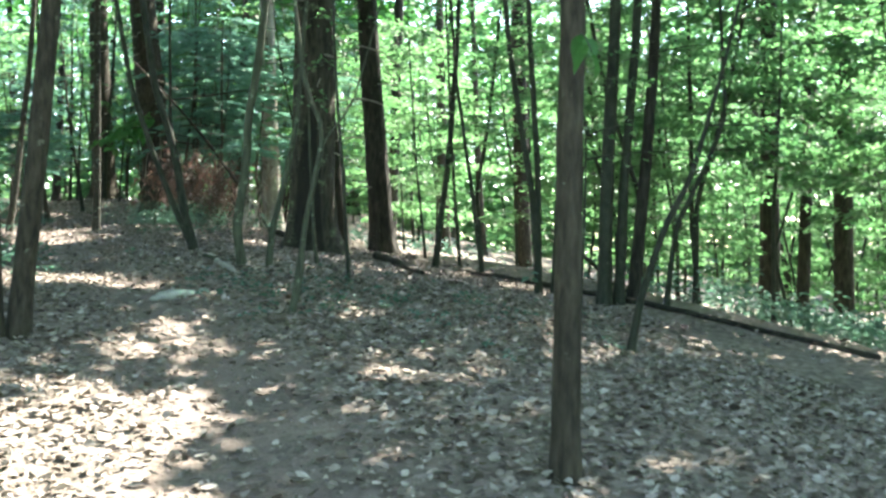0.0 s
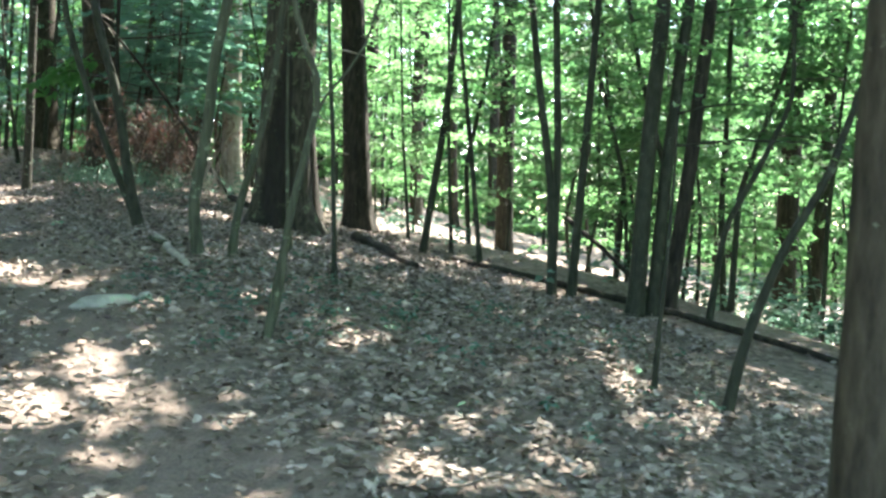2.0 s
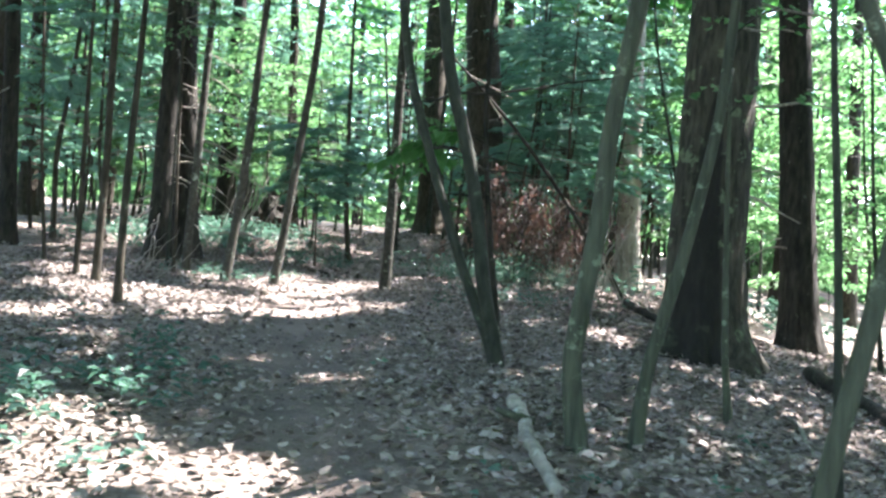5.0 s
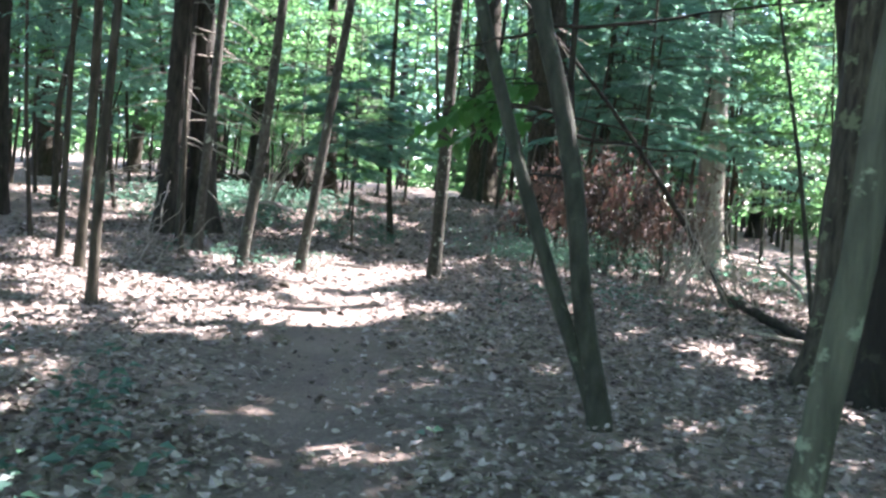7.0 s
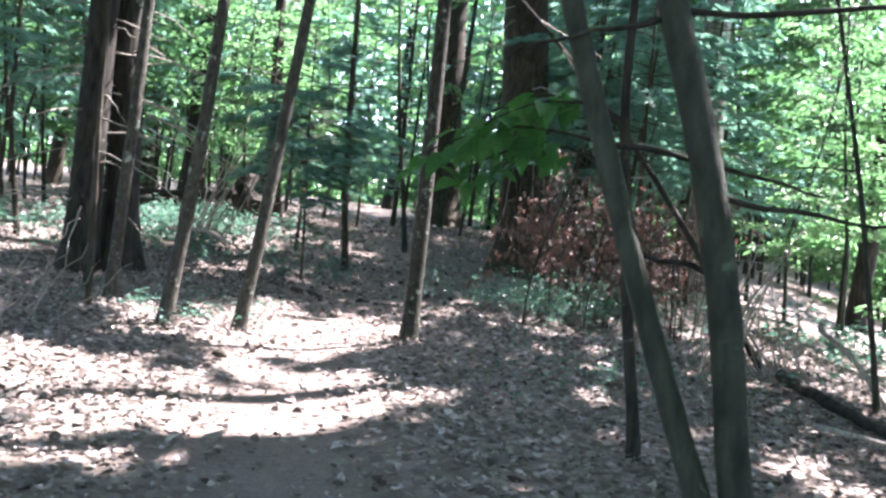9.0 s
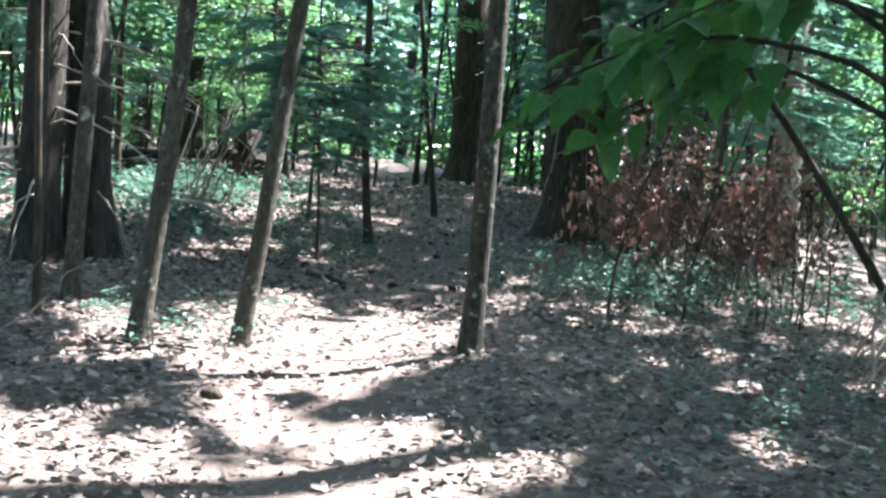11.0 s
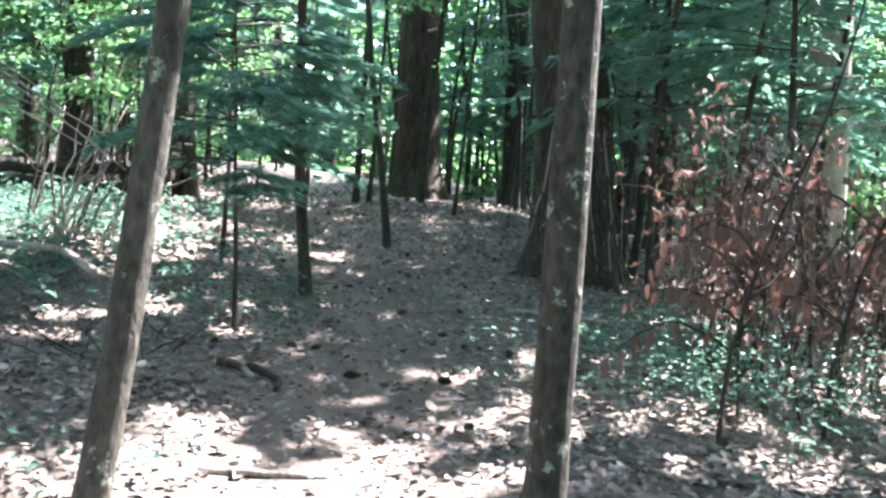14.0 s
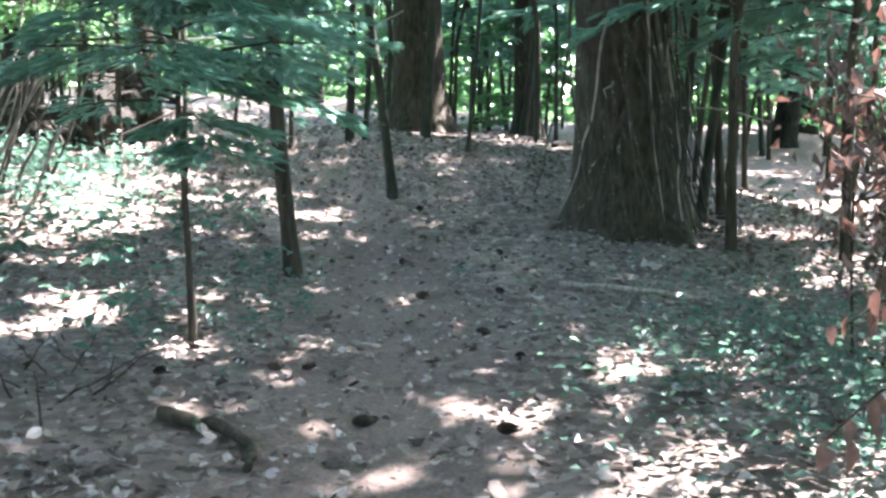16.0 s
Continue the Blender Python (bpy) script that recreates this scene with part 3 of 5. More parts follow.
big_tree(-4.7, 26.0, 0.25, [(3.0, -0.1, 0)], "pale tan trunk standing behind the brush", BARK_PALE, roots=0.4, twigs=5, name="tree", leaves=2600, radius=4.8)
big_tree(-12.8, 17.4, 0.13, [(3.8, -0.12, -0.1)], "slim dark trunk among others", roots=0.3, twigs=8)
# three trees out of view, added so their crowns shade the near slope
big_tree(6.3, 7.8, 0.18, [(3.0, 0.1, 0)], "unseen tree added to shade the slope beside the trail", roots=0.3, twigs=2, name="tree", leaves=2200, leaf=LEAF_BROAD)
big_tree(8.6, 10.8, 0.2, [(3.0, 0.1, 0)], "unseen tree added to shade the slope", roots=0.3, twigs=2, name="tree", leaves=2200, leaf=LEAF_BROAD)
big_tree(10.6, 14.4, 0.2, [(3.0, 0.0, 0)], "unseen tree added lower on the slope for shade", roots=0.3, twigs=2, name="tree", leaves=1600, leaf=LEAF_BROAD)
big_tree(6.9, 20.2, 0.22, [(2.0, 0, 0)], "dark trunk down the bank", roots=0.3, twigs=0, name="tree", leaves=2400, radius=5.5)
big_tree(8.1, 21.9, 0.15, [(2.0, 0.1, 0)], "dark slim trunk down the bank", roots=0.3, twigs=0, name="tree", leaves=300)
big_tree(8.25, 19.7, 0.21, [(2.0, 0, 0)], "dark trunk standing down the bank", roots=0.3, twigs=0, name="tree", leaves=300)

# saplings along the walk
near_trunk = sapling(1.1, 3.75, 0.063, [(1.5, 0.03, 0), (2.6, 0.055, 0)], "slim straight brown trunk close beside the trail", 12, BARK_BROWN, 8, 3.4, roof=650)
sapling(-2.6, 6.3, 0.075, [(1.22, 0.11, 0.05), (2.46, 0.21, 0.1)], "leaning brown trunk at the trail's edge", 12, BARK_BROWN, 8, 3.6, roof=650)
sapling(-2.72, 6.2, 0.06, [(1.22, -0.02, -0.01), (1.82, -0.05, -0.01)], "thin brown trunk beside a leaning one", 7, BARK_BROWN, 6, 3.6)
sapling(1.62, 13.28, 0.048, [(1.32, -0.08, 0), (2.46, -0.26, 0.04), (3.54, -0.41, 0.06)], "clump of two dark slender stems", 12, BARK_GREY, 12, 1.8, second=([(1.6, 0.0, 0.02), (3.5, -0.1, 0.02)], 0.048), roof=650)
sapling(1.83, 13.13, 0.052, [(1.94, 0.09, -0.02), (3.49, 0.15, -0.02)], "slender dark sapling on the bank's edge", 8, BARK_GREY, 12, 1.8)
sapling(2.4, 12.23, 0.09, [(1.69, 0.04, -0.01), (3.39, 0.13, -0.03)], "straight grey trunk on the bank's edge", 12, BARK_GREY, 12, 2.2, roof=650)
sapling(2.6, 12.3, 0.068, [(1.69, 0.08, -0.02), (3.39, 0.22, -0.06)], "slender grey trunk on the bank's edge", 12, BARK_GREY, 12, 2.2, roof=650)
sapling(2.81, 12.46, 0.08, [(1.96, 0.18, -0.05), (3.4, 0.29, -0.08)], "dark leaning trunk on the bank's edge", 12, BARK_DARK, 12, 2.2, roof=650)
sapling(3.2, 12.2, 0.035, [(1.0, 0.12, 0), (1.6, 0.4, -0.1), (2.4, 0.75, -0.1), (3.4, 0.7, -0.1)], "curved thin sapling with leaf fans", 6, BARK_GREY, 12, 1.4)
sapling(2.0, 7.6, 0.033, [(0.5, 0.1, -0.03), (1.09, 0.29, -0.1), (1.42, 0.47, -0.17)], "thin sapling leaning over the slope", 3.2, BARK_GREY, 5, 1.7)
sapling(0.06, 15.9, 0.052, [(1.91, 0.24, 0), (3.85, 0.38, 0)], "thin dark sapling on the bank's edge", 12, BARK_GREY, 12, 1.8, roof=650)
sapling(0.48, 15.9, 0.03, [(1.67, -0.12, 0)], "spindly dark sapling on the bank", 6, BARK_GREY, 10, 1.6)
sapling(0.85, 14.9, 0.036, [(1.56, -0.19, 0), (3.0, -0.39, 0.02), (3.72, -0.45, 0.03)], "thin leaning dark sapling", 7, BARK_GREY, 12, 1.8)
sapling(-0.67, 10.1, 0.022, [(1.23, -0.07, 0), (2.12, -0.14, 0), (2.57, -0.16, 0)], "spindly sapling with sparse leaves", 4.5, BARK_GREY, 4, 2.6)
sapling(-0.88, 7.7, 0.026, [(0.21, 0.08, 0.02), (0.7, 0.11, 0.02), (1.0, 0.17, 0.03), (1.44, 0.26, 0.05), (1.6, 0.3, 0.06), (1.78, 0.19, 0.04), (1.96, 0.12, 0.02)], "crooked mossy sapling with a bent fork", 4.5, MOSSY_WOOD, 3, 2.9, second=([(0.7, 0.11, 0.02), (1.44, 0.26, 0.05), (1.6, 0.31, 0.06), (1.66, 0.5, 0.06)], 0.012))
sapling(-1.68, 10.7, 0.036, [(0.43, 0.04, 0.01), (0.94, 0.17, 0.03), (1.48, 0.28, 0.05), (1.78, 0.33, 0.06)], "mossy grey sapling leaning to one side", 5, MOSSY_WOOD, 4, 2.8)
sapling(-1.9, 10.35, 0.048, [(0.43, -0.07, -0.02), (1.11, 0.03, 0.01), (1.7, 0.06, 0.01), (2.25, 0.16, 0.04)], "curved grey-green trunk beside the trail", 12, MOSSY_WOOD, 5, 2.9, roof=650)
twin = sapling(-3.05, 12.5, 0.052, [(0.62, -0.15, -0.03), (1.14, -0.22, -0.04), (1.66, -0.34, -0.06), (2.18, -0.51, -0.09)], "twin grey stems leaning over the trail", 12, BARK_GREY, 8, 2.9, second=([(0.62, -0.27, -0.05), (1.13, -0.46, -0.09), (1.54, -0.6, -0.11), (2.16, -0.8, -0.15)], 0.038), roof=650)
sapling(-7.36, 13.45, 0.04, [(1.07, 0.0, 0.0), (2.28, 0.03, 0.03)], "straight brown sapling in the sunlit litter", 7, BARK_BROWN, 7, 3.0, kind="needle", leaf_mat=NEEDLES, per=280, reach=(0.7, 1.5))
sapling(-8.8, 14.8, 0.047, [(1.44, 0.02, 0.02), (2.45, 0.01, 0.01)], "straight brown sapling among others", 12, BARK_BROWN, 8, 2.4, kind="needle", leaf_mat=NEEDLES, per=280, reach=(0.7, 1.5), roof=650)
sapling(-9.45, 15.2, 0.034, [(1.41, -0.01, -0.01)], "thin brown sapling among others", 6, BARK_BROWN, 8, 2.0, kind="needle", leaf_mat=NEEDLES, per=280, reach=(0.7, 1.5))
sapling(-9.25, 17.15, 0.06, [(1.05, 0.02, 0.02), (1.68, 0.04, 0.04)], "brown trunk beside a big pine", 12, BARK_MOTTLED, 8, 2.6, kind="needle", leaf_mat=NEEDLES, per=280, reach=(0.7, 1.5))
sapling(-9.0, 16.55, 0.026, [(1.64, -0.04, -0.04)], "thin reddish pole beside a pine", 6, BARK_BROWN, 4, 3.0)
sapling(-9.6, 17.2, 0.02, [(1.66, -0.01, -0.01)], "thin grey pole beside a pine", 5, BARK_GREY, 4, 3.0)
sapling(-8.12, 16.45, 0.062, [(0.8, 0.07, 0.06), (1.7, 0.14, 0.11)], "leaning grey-brown trunk beside the sunny trail", 8, BARK_MOTTLED, 6, 3.4)
sapling(-7.64, 16.85, 0.055, [(0.81, 0.1, 0.06), (1.76, 0.18, 0.12), (3.0, 0.29, 0.2)], "leaning grey-brown trunk, its bark flecked with lichen", 12, BARK_MOTTLED, 6, 3.4, roof=650)
sapling(-6.27, 17.42, 0.067, [(0.78, 0.02, 0.0), (1.85, 0.03, -0.01)], "shade-dark lichen-flecked trunk at a bend of the trail", 12, BARK_SHADED, 6, 3.2)
sapling(-9.2, 22.1, 0.05, [(1.0, -0.1, -0.04), (2.22, -0.14, -0.06)], "straight dark sapling at the trail's edge", 7, BARK_BROWN, 30, 1.5, kind="needle", leaf_mat=NEEDLES, per=240, reach=(0.7, 1.4))
sapling(-9.05, 20.55, 0.019, [(1.06, -0.05, -0.02), (2.02, -0.08, -0.04)], "thin young hemlock with dense boughs at the trail's edge", 2.4, BARK_BROWN, 46, 1.12, kind="needle", leaf_mat=NEEDLES, per=400, name="young_hemlock", reach=(0.5, 1.1))
sapling(-10.4, 22.8, 0.025, [(1.0, 0.03, 0), (2.0, 0.0, 0)], "young hemlock with drooping blue-green boughs over litter", 3.4, BARK_BROWN, 34, 1.1, kind="needle", leaf_mat=NEEDLES, per=360, name="young_hemlock", reach=(0.6, 1.4))
sapling(-12.0, 24.4, 0.03, [(1.0, 0.0, 0.03), (2.0, 0.0, 0)], "young hemlock spreading boughs above a sunny patch", 5.0, BARK_BROWN, 17, 1.3, kind="needle", leaf_mat=NEEDLES, per=360, name="young_hemlock", reach=(0.7, 1.7))
sapling(-11.5, 27.2, 0.03, [(1.0, 0.0, 0.02)], "young hemlock with low dark boughs on the rise", 4.2, BARK_BROWN, 34, 0.6, kind="needle", leaf_mat=NEEDLES, per=260, name="young_hemlock", reach=(0.7, 1.5))
sapling(-7.9, 26.6, 0.028, [(1.0, 0.02, 0)], "young hemlock with boughs beside the great pine", 5.0, BARK_BROWN, 24, 1.6, kind="needle", leaf_mat=NEEDLES, per=320, name="young_hemlock", reach=(0.7, 1.5))
sapling(-9.35, 24.6, 0.042, [(1.04, -0.13, -0.04), (1.99, -0.28, -0.09)], "leaning thin dark sapling near the trail", 6, BARK_GREY, 8, 2.2)
sapling(-2.4, 18.5, 0.027, [(1.83, -0.3, 0), (3.59, -0.67, 0)], "spindly sapling before the bright clearing", 6, BARK_GREY, 9, 1.8)
sapling(-10.95, 27.7, 0.048, [(1.7, 0.03, 0.01)], "thin dark pole on the rise", 7, BARK_GREY, 8, 2.4)
sapling(-10.75, 27.7, 0.034, [(1.0, 0.05, 0.02)], "thin dark pole standing beside another", 6, BARK_GREY, 8, 2.4)
sapling(-9.3, 27.1, 0.026, [(1.33, 0.09, 0.02)], "spindly dark pole on the rise", 5, BARK_GREY, 8, 2.0)
sapling(-6.92, 25.9, 0.044, [(1.65, 0.07, 0)], "thin pole behind the great pine", 6, BARK_GREY, 8, 2.2)
sapling(-6.7, 24.9, 0.044, [(1.41, 0.12, 0)], "thin leaning pole beside the great pine", 6, BARK_GREY, 8, 2.2)
sapling(-6.45, 24.95, 0.03, [(1.44, -0.03, 0)], "spindly pole beside the great pine", 6, BARK_GREY, 8, 2.2)

sapling(1.6, 7.83, 0.018, [(0.47, 0.02, 0), (1.2, 0.06, 0)], "thin bare seedling stem on the slope", 1.9, BARK_GREY, 2, 1.3, 20)
sapling(-1.32, 12.08, 0.025, [(0.37, -0.05, -0.01), (0.9, -0.08, -0.01)], "thin mossy stem before the old pine", 2.6, MOSSY_WOOD, 2, 1.9, 30)
sapling(-0.18, 17.7, 0.028, [(1.74, -0.17, 0.01)], "spindly sapling at the foot of a pine", 5.0, BARK_GREY, 7, 2.0)
sapling(-10.75, 16.05, 0.027, [(1.35, -0.09, -0.1)], "thin brown sapling in the shaded wood", 6.0, BARK_BROWN, 6, 2.4, kind="needle", leaf_mat=NEEDLES, per=200, reach=(0.6, 1.3))
g_limb = np.random.default_rng(21)
for hx, hy, hz, dx, dy, dz, ln in ((-0.47, -0.08, 2.05, 0.93, 0.3, 0.14, 1.7), (-0.47, -0.08, 2.03, -0.8, -0.3, -0.25, 0.6), (-0.3, -0.05, 1.5, 0.9, 0.4, -0.05, 0.7), (-0.6, -0.11, 1.62, 0.85, 0.5, -0.1, 0.8), (-0.25, -0.04, 1.25, -0.9, 0.2, 0.1, 0.4)):
    s_limb = np.linspace(0, 1, 9)[:, None]
    limb_pts = np.array([dx, dy, dz]) * ln * s_limb + np.cumsum(g_limb.normal(0, 0.01, (9, 3)), 0)
    limb_pts[0] = 0
    link_mesh("dead_limb", *tube(limb_pts + np.array([hx, hy, hz]), np.linspace(0.012, 0.004, 9), 5), BARK_DARK, twin, True, "bare dark dead limb")


# ---- the wood beyond: understory trees, built once and copied ----
def understory(seed, top, limbs, per, leaf, kind="broad", leaf_mat=LEAF_BROAD, low=0.9, reach=(0.7, 1.8), r=0.04, bark_mat=BARK_GREY, label="slender understory sapling with flat fans of leaves", name="understory_tree", needle=1.0):
    g = np.random.default_rng(abs(int(seed)))
    t = thing(name, 0, 0, 0, label, "tree", "understory trees")
    line = stem(t, [(1.5, g.normal(0, 0.08), g.normal(0, 0.08)), (3.0, g.normal(0, 0.2), g.normal(0, 0.2))], top, r, bark_mat, seed, 8)
    leafy_limbs(g, t, line, low, top, limbs, leaf, leaf_mat, per, kind, reach, bark_mat, needle=needle)
    return t


def scatter(kinds, count, seed, box, clear):
    """Copies spread over a stretch of the plan, off the trail and clear of the places walked."""
    g = np.random.default_rng(abs(int(seed)))
    made, tries, spots = 0, 0, []
    while made < count and tries < 20000:
        tries += 1
        x, y = g.uniform(box[0], box[1]), g.uniform(box[2], box[3])
        if not clear(x, y) or any((x - a) ** 2 + (y - b) ** 2 < 0.5 for a, b in spots):
            continue
        spots.append((x, y))
        src = kinds[made % len(kinds)]
        m = Matrix.LocRotScale((x, y, land(x, y)), Euler((g.normal(0, 0.04), g.normal(0, 0.04), g.uniform(0, 6.28))), None)
        if made < len(kinds):
            src.matrix_basis = m
        else:
            copy_thing(src, m)
        made += 1


def east_bank(x, y):
    return x > max(9.7 - 0.5 * y, -4.0) + 0.6 and not (x < 2.5 and 20 < y < 27) and not (x < 6.5 and 22 < y < 33)


def back_wood(x, y):
    return y > 27.5 + 0.12 * abs(x + 10) and not (abs(x - trail_x(y)) < 1.0) and math.hypot(x + 10.5, y - 29.2) > 1.2


def west_wood(x, y):
    return x < trail_x(y) - 4.6 and y > 16 and x < -11.3 and math.hypot(x + 13.5, y - 26.5) > 2.2


broad = [understory(20 + i, 5.5 + 0.5 * i, 20, 95, 0.1, r=0.03 + 0.004 * i) for i in range(5)]
scatter(broad, 58, 3, (-2, 14, 8, 30), lambda x, y: east_bank(x, y) and not (4.6 < x < 12.5 and 8.5 < y < 22))
def sun_tree(x, y, top, low, label):
    t = thing("understory_tree", x, y, land(x, y), label, "tree", "understory trees")
    g = np.random.default_rng(int(abs(x) * 100 + y))
    line = stem(t, [(1.5, g.normal(0, 0.12), g.normal(0, 0.12)), (3.0, g.normal(0, 0.25), g.normal(0, 0.25))], top, 0.032, BARK_GREY, int(abs(x) * 10), 8)
    leafy_limbs(g, t, line, low, top, 26, 0.13, LEAF_BROAD, 120, reach=(0.9, 2.1))


for spot in ((5.6, 10.6, 5.2, 1.6), (6.6, 12.6, 6.0, 1.9), (5.0, 13.6, 5.5, 2.2), (7.8, 14.6, 6.5, 2.2), (6.2, 16.4, 6.5, 2.4), (4.2, 17.2, 6.0, 2.0), (8.6, 11.6, 6.0, 1.8), (7.4, 9.4, 5.0, 1.8), (3.0, 19.5, 6.5, 1.8), (9.6, 17.0, 7.0, 2.6)):
    sun_tree(*spot, "sunlit sapling with broad bright green leaf fans down the bank")
for spot in ((-15.2, 28.0, 5.5, 1.4), (-16.8, 25.6, 5.5, 1.3), (-14.0, 30.6, 6.0, 1.6), (-18.0, 29.4, 6.0, 1.4), (-13.4, 26.2, 4.6, 1.5), (-19.5, 26.0, 6.0, 1.2)):
    sun_tree(*spot, "sunlit leafy sapling beyond the dark pines")
for spot in ((-2.6, 24.8, 5.5, 1.2), (-1.2, 26.8, 6.0, 1.0), (-0.2, 23.6, 5.5, 1.2), (-3.4, 28.2, 6.0, 1.2)):
    sun_tree(*spot, "bright green sapling in the sunny clearing")
broad_far = [understory(40 + i, 7.5 + 0.6 * i, 20, 60, 0.17, low=0.6, reach=(1.2, 2.6), r=0.06, label="leafy sunlit tree down the bank") for i in range(4)]
scatter(broad_far, 60, 5, (-4, 40, 24, 70), lambda x, y: east_bank(x, y) and y > 24)
poles = [understory(60 + i, 6.5 + 0.5 * i, 9, 70, 0.12, low=2.2 + 0.3 * i, r=0.035 + 0.006 * i, label="thin dark pole sapling in a dense stand") for i in range(5)]
scatter(poles, 62, 7, (-26, 0, 27, 50), back_wood)
bushes = [understory(100 + i, 2.2 + 0.4 * i, 16, 55, 0.15, low=0.2, reach=(0.6, 1.5), r=0.02, label="low leafy bush deep in the wood", name="bush") for i in range(3)]
scatter(bushes, 46, 17, (-34, 4, 33, 56), lambda x, y: back_wood(x, y) and y > 33)
poles_far = [understory(70 + i, 9, 14, 50, 0.22, low=2.0, reach=(1.2, 2.6), r=0.06 + 0.02 * i, label="dark trunk deep in the wood", leaf_mat=LEAF_BROAD if i % 2 else LEAF_DEEP) for i in range(4)]
scatter(poles_far, 42, 9, (-60, 10, 45, 85), lambda x, y: True)
hemlock = [understory(80 + i, 5.5 + i, 28, 108, 0.08, "needle", NEEDLES, 1.1 + 0.3 * i, (0.9, 2.1), 0.035, BARK_BROWN, "young hemlock with drooping blue-green boughs", "hemlock_tree", 2.0) for i in range(4)]
scatter(hemlock, 46, 11, (-28, -3, 14, 38), lambda x, y: west_wood(x, y) or (back_wood(x, y) and abs(x - trail_x(y)) > 1.6))
scatter([copy_thing(h, h.matrix_basis) for h in hemlock], 36, 19, (-19, -3, 28.5, 42), lambda x, y: back_wood(x, y) and math.hypot(x + 10.5, y - 29.2) > 1.6)
hemlock_mid = [understory(90 + i, 5.0, 24, 190, 0.08, "needle", NEEDLES, 1.7, (0.8, 1.7), 0.04, BARK_BROWN, "young hemlock with drooping boughs behind the brush", "hemlock_tree", 1.5) for i in range(2)]
scatter(hemlock_mid, 9, 13, (-6.7, -4.5, 22.6, 29), lambda x, y: math.hypot(x + 4.7, y - 26) > 1.0 and math.hypot(x + 2, y - 19.3) > 1.0)
west_poles = [understory(96 + i, 7.0, 10, 60, 0.12, low=2.4, r=0.03 + 0.01 * i, bark_mat=BARK_BROWN, label="thin brown pole in the shaded wood") for i in range(3)]
scatter(west_poles, 30, 15, (-30, -10, 14, 34), west_wood)

# tall trees all round, whose crowns make the leaf roof
g_roof = np.random.default_rng(77)
roof_spots = []
while len(roof_spots) < 74:
    x, y = g_roof.uniform(-24, 26), g_roof.uniform(-14, 52)
    near = (1.5 < x < 10 and y < 19) or (x > 3 and 16 < y < 42) or abs(x - trail_x(y)) < 4.5 and y < 27 or (-6.5 < x < 4.5 and 2 < y < 24) or (-13 < x < -4 and 10 < y < 31)
    if near or any((x - a) ** 2 + (y - b) ** 2 < 9 for a, b in roof_spots):
        continue
    roof_spots.append((x, y))
    big_tree(x, y, g_roof.uniform(0.12, 0.28), [(3.0, g_roof.normal(0, 0.15), g_roof.normal(0, 0.15))], "tall dark trunk under the leaf roof", BARK_BROWN if len(roof_spots) % 2 else BARK_DARK, g_roof.uniform(14, 19), 0.4, 1150 if y > 24 and -12 < x < 3 else 800 if y > 20 and x < 3 else 1200, "tree", 3, 2.0, LEAF_BROAD if x > 0 else LEAF_DEEP, 4.0)


def far_woods():
    """The closed wall of leaves far off, past counting."""
    g = np.random.default_rng(88)
    n = 58000
    # full ring: the part behind the path is unseen and shuts out sky light
    a = g.uniform(0, 6.283, n)
    d = g.uniform(46, 84, n)
    x, y = -8 + d * np.cos(a), 16 + d * np.sin(a)
    z = np.array([height(p, q) for p, q in zip(x, y)]) + 17 * g.random(n) ** 1.3
    size = g.uniform(0.5, 1.1, n)
    near_n = 34000
    a2, d2 = g.uniform(-0.3, 2.75, near_n), g.uniform(35, 52, near_n)
    x2, y2 = -8 + d2 * np.cos(a2), 16 + d2 * np.sin(a2)
    z2 = np.array([height(p, q) for p, q in zip(x2, y2)]) + 10 * g.random(near_n) ** 1.5
    deep_n = 42000
    a3, d3 = g.uniform(-0.5, 3.0, deep_n), g.uniform(44, 60, deep_n)
    x3, y3 = -8 + d3 * np.cos(a3), 16 + d3 * np.sin(a3)
    z3 = np.array([height(p, q) for p, q in zip(x3, y3)]) + 16 * g.random(deep_n)
    x2, y2, z2, near_n = np.r_[x2, x3], np.r_[y2, y3], np.r_[z2, z3], near_n + deep_n
    x, y, z, size, n = np.r_[x, x2], np.r_[y, y2], np.r_[z, z2], np.r_[size, g.uniform(0.28, 0.6, near_n - deep_n), g.uniform(0.6, 1.2, deep_n)], n + near_n
    v, f = leaf_quads(np.stack([x, y, z], -1), g.normal(0, 1, (n, 3)) * [1, 1, 0.4], np.array([0, 0, 1.0]) + g.normal(0, 0.6, (n, 3)), size, size * 0.6)
    return tagged(link_mesh("far_woods", v, f, LEAF_BROAD), "distant wall of sunlit green leaves", "woods", kind="stuff")


far_woods()


# ---- dead brush beside the trail ----
def ovate_leaf(length, width, mat):
    """One broad pointed leaf, folded along its midrib and curved."""
    v, f, n = [], [], 6
    for i in range(n + 1):
        s = i / n
        w = width / 2 * math.sin(math.pi * s**0.8) * (1 - 0.25 * s)
        z = -0.18 * length * s * s
        v += [(length * s, -w, z + w * 0.35), (length * s, 0, z), (length * s, w, z + w * 0.35)]
    for i in range(n):
        a = i * 3
        f += [(a, a + 3, a + 4, a + 1), (a + 1, a + 4, a + 5, a + 2)]
    me = bpy.data.meshes.new("leaf")
    me.from_pydata(v, [], f)
    me.polygons.foreach_set("use_smooth", [True] * len(f))
    me.materials.append(mat)
    return me


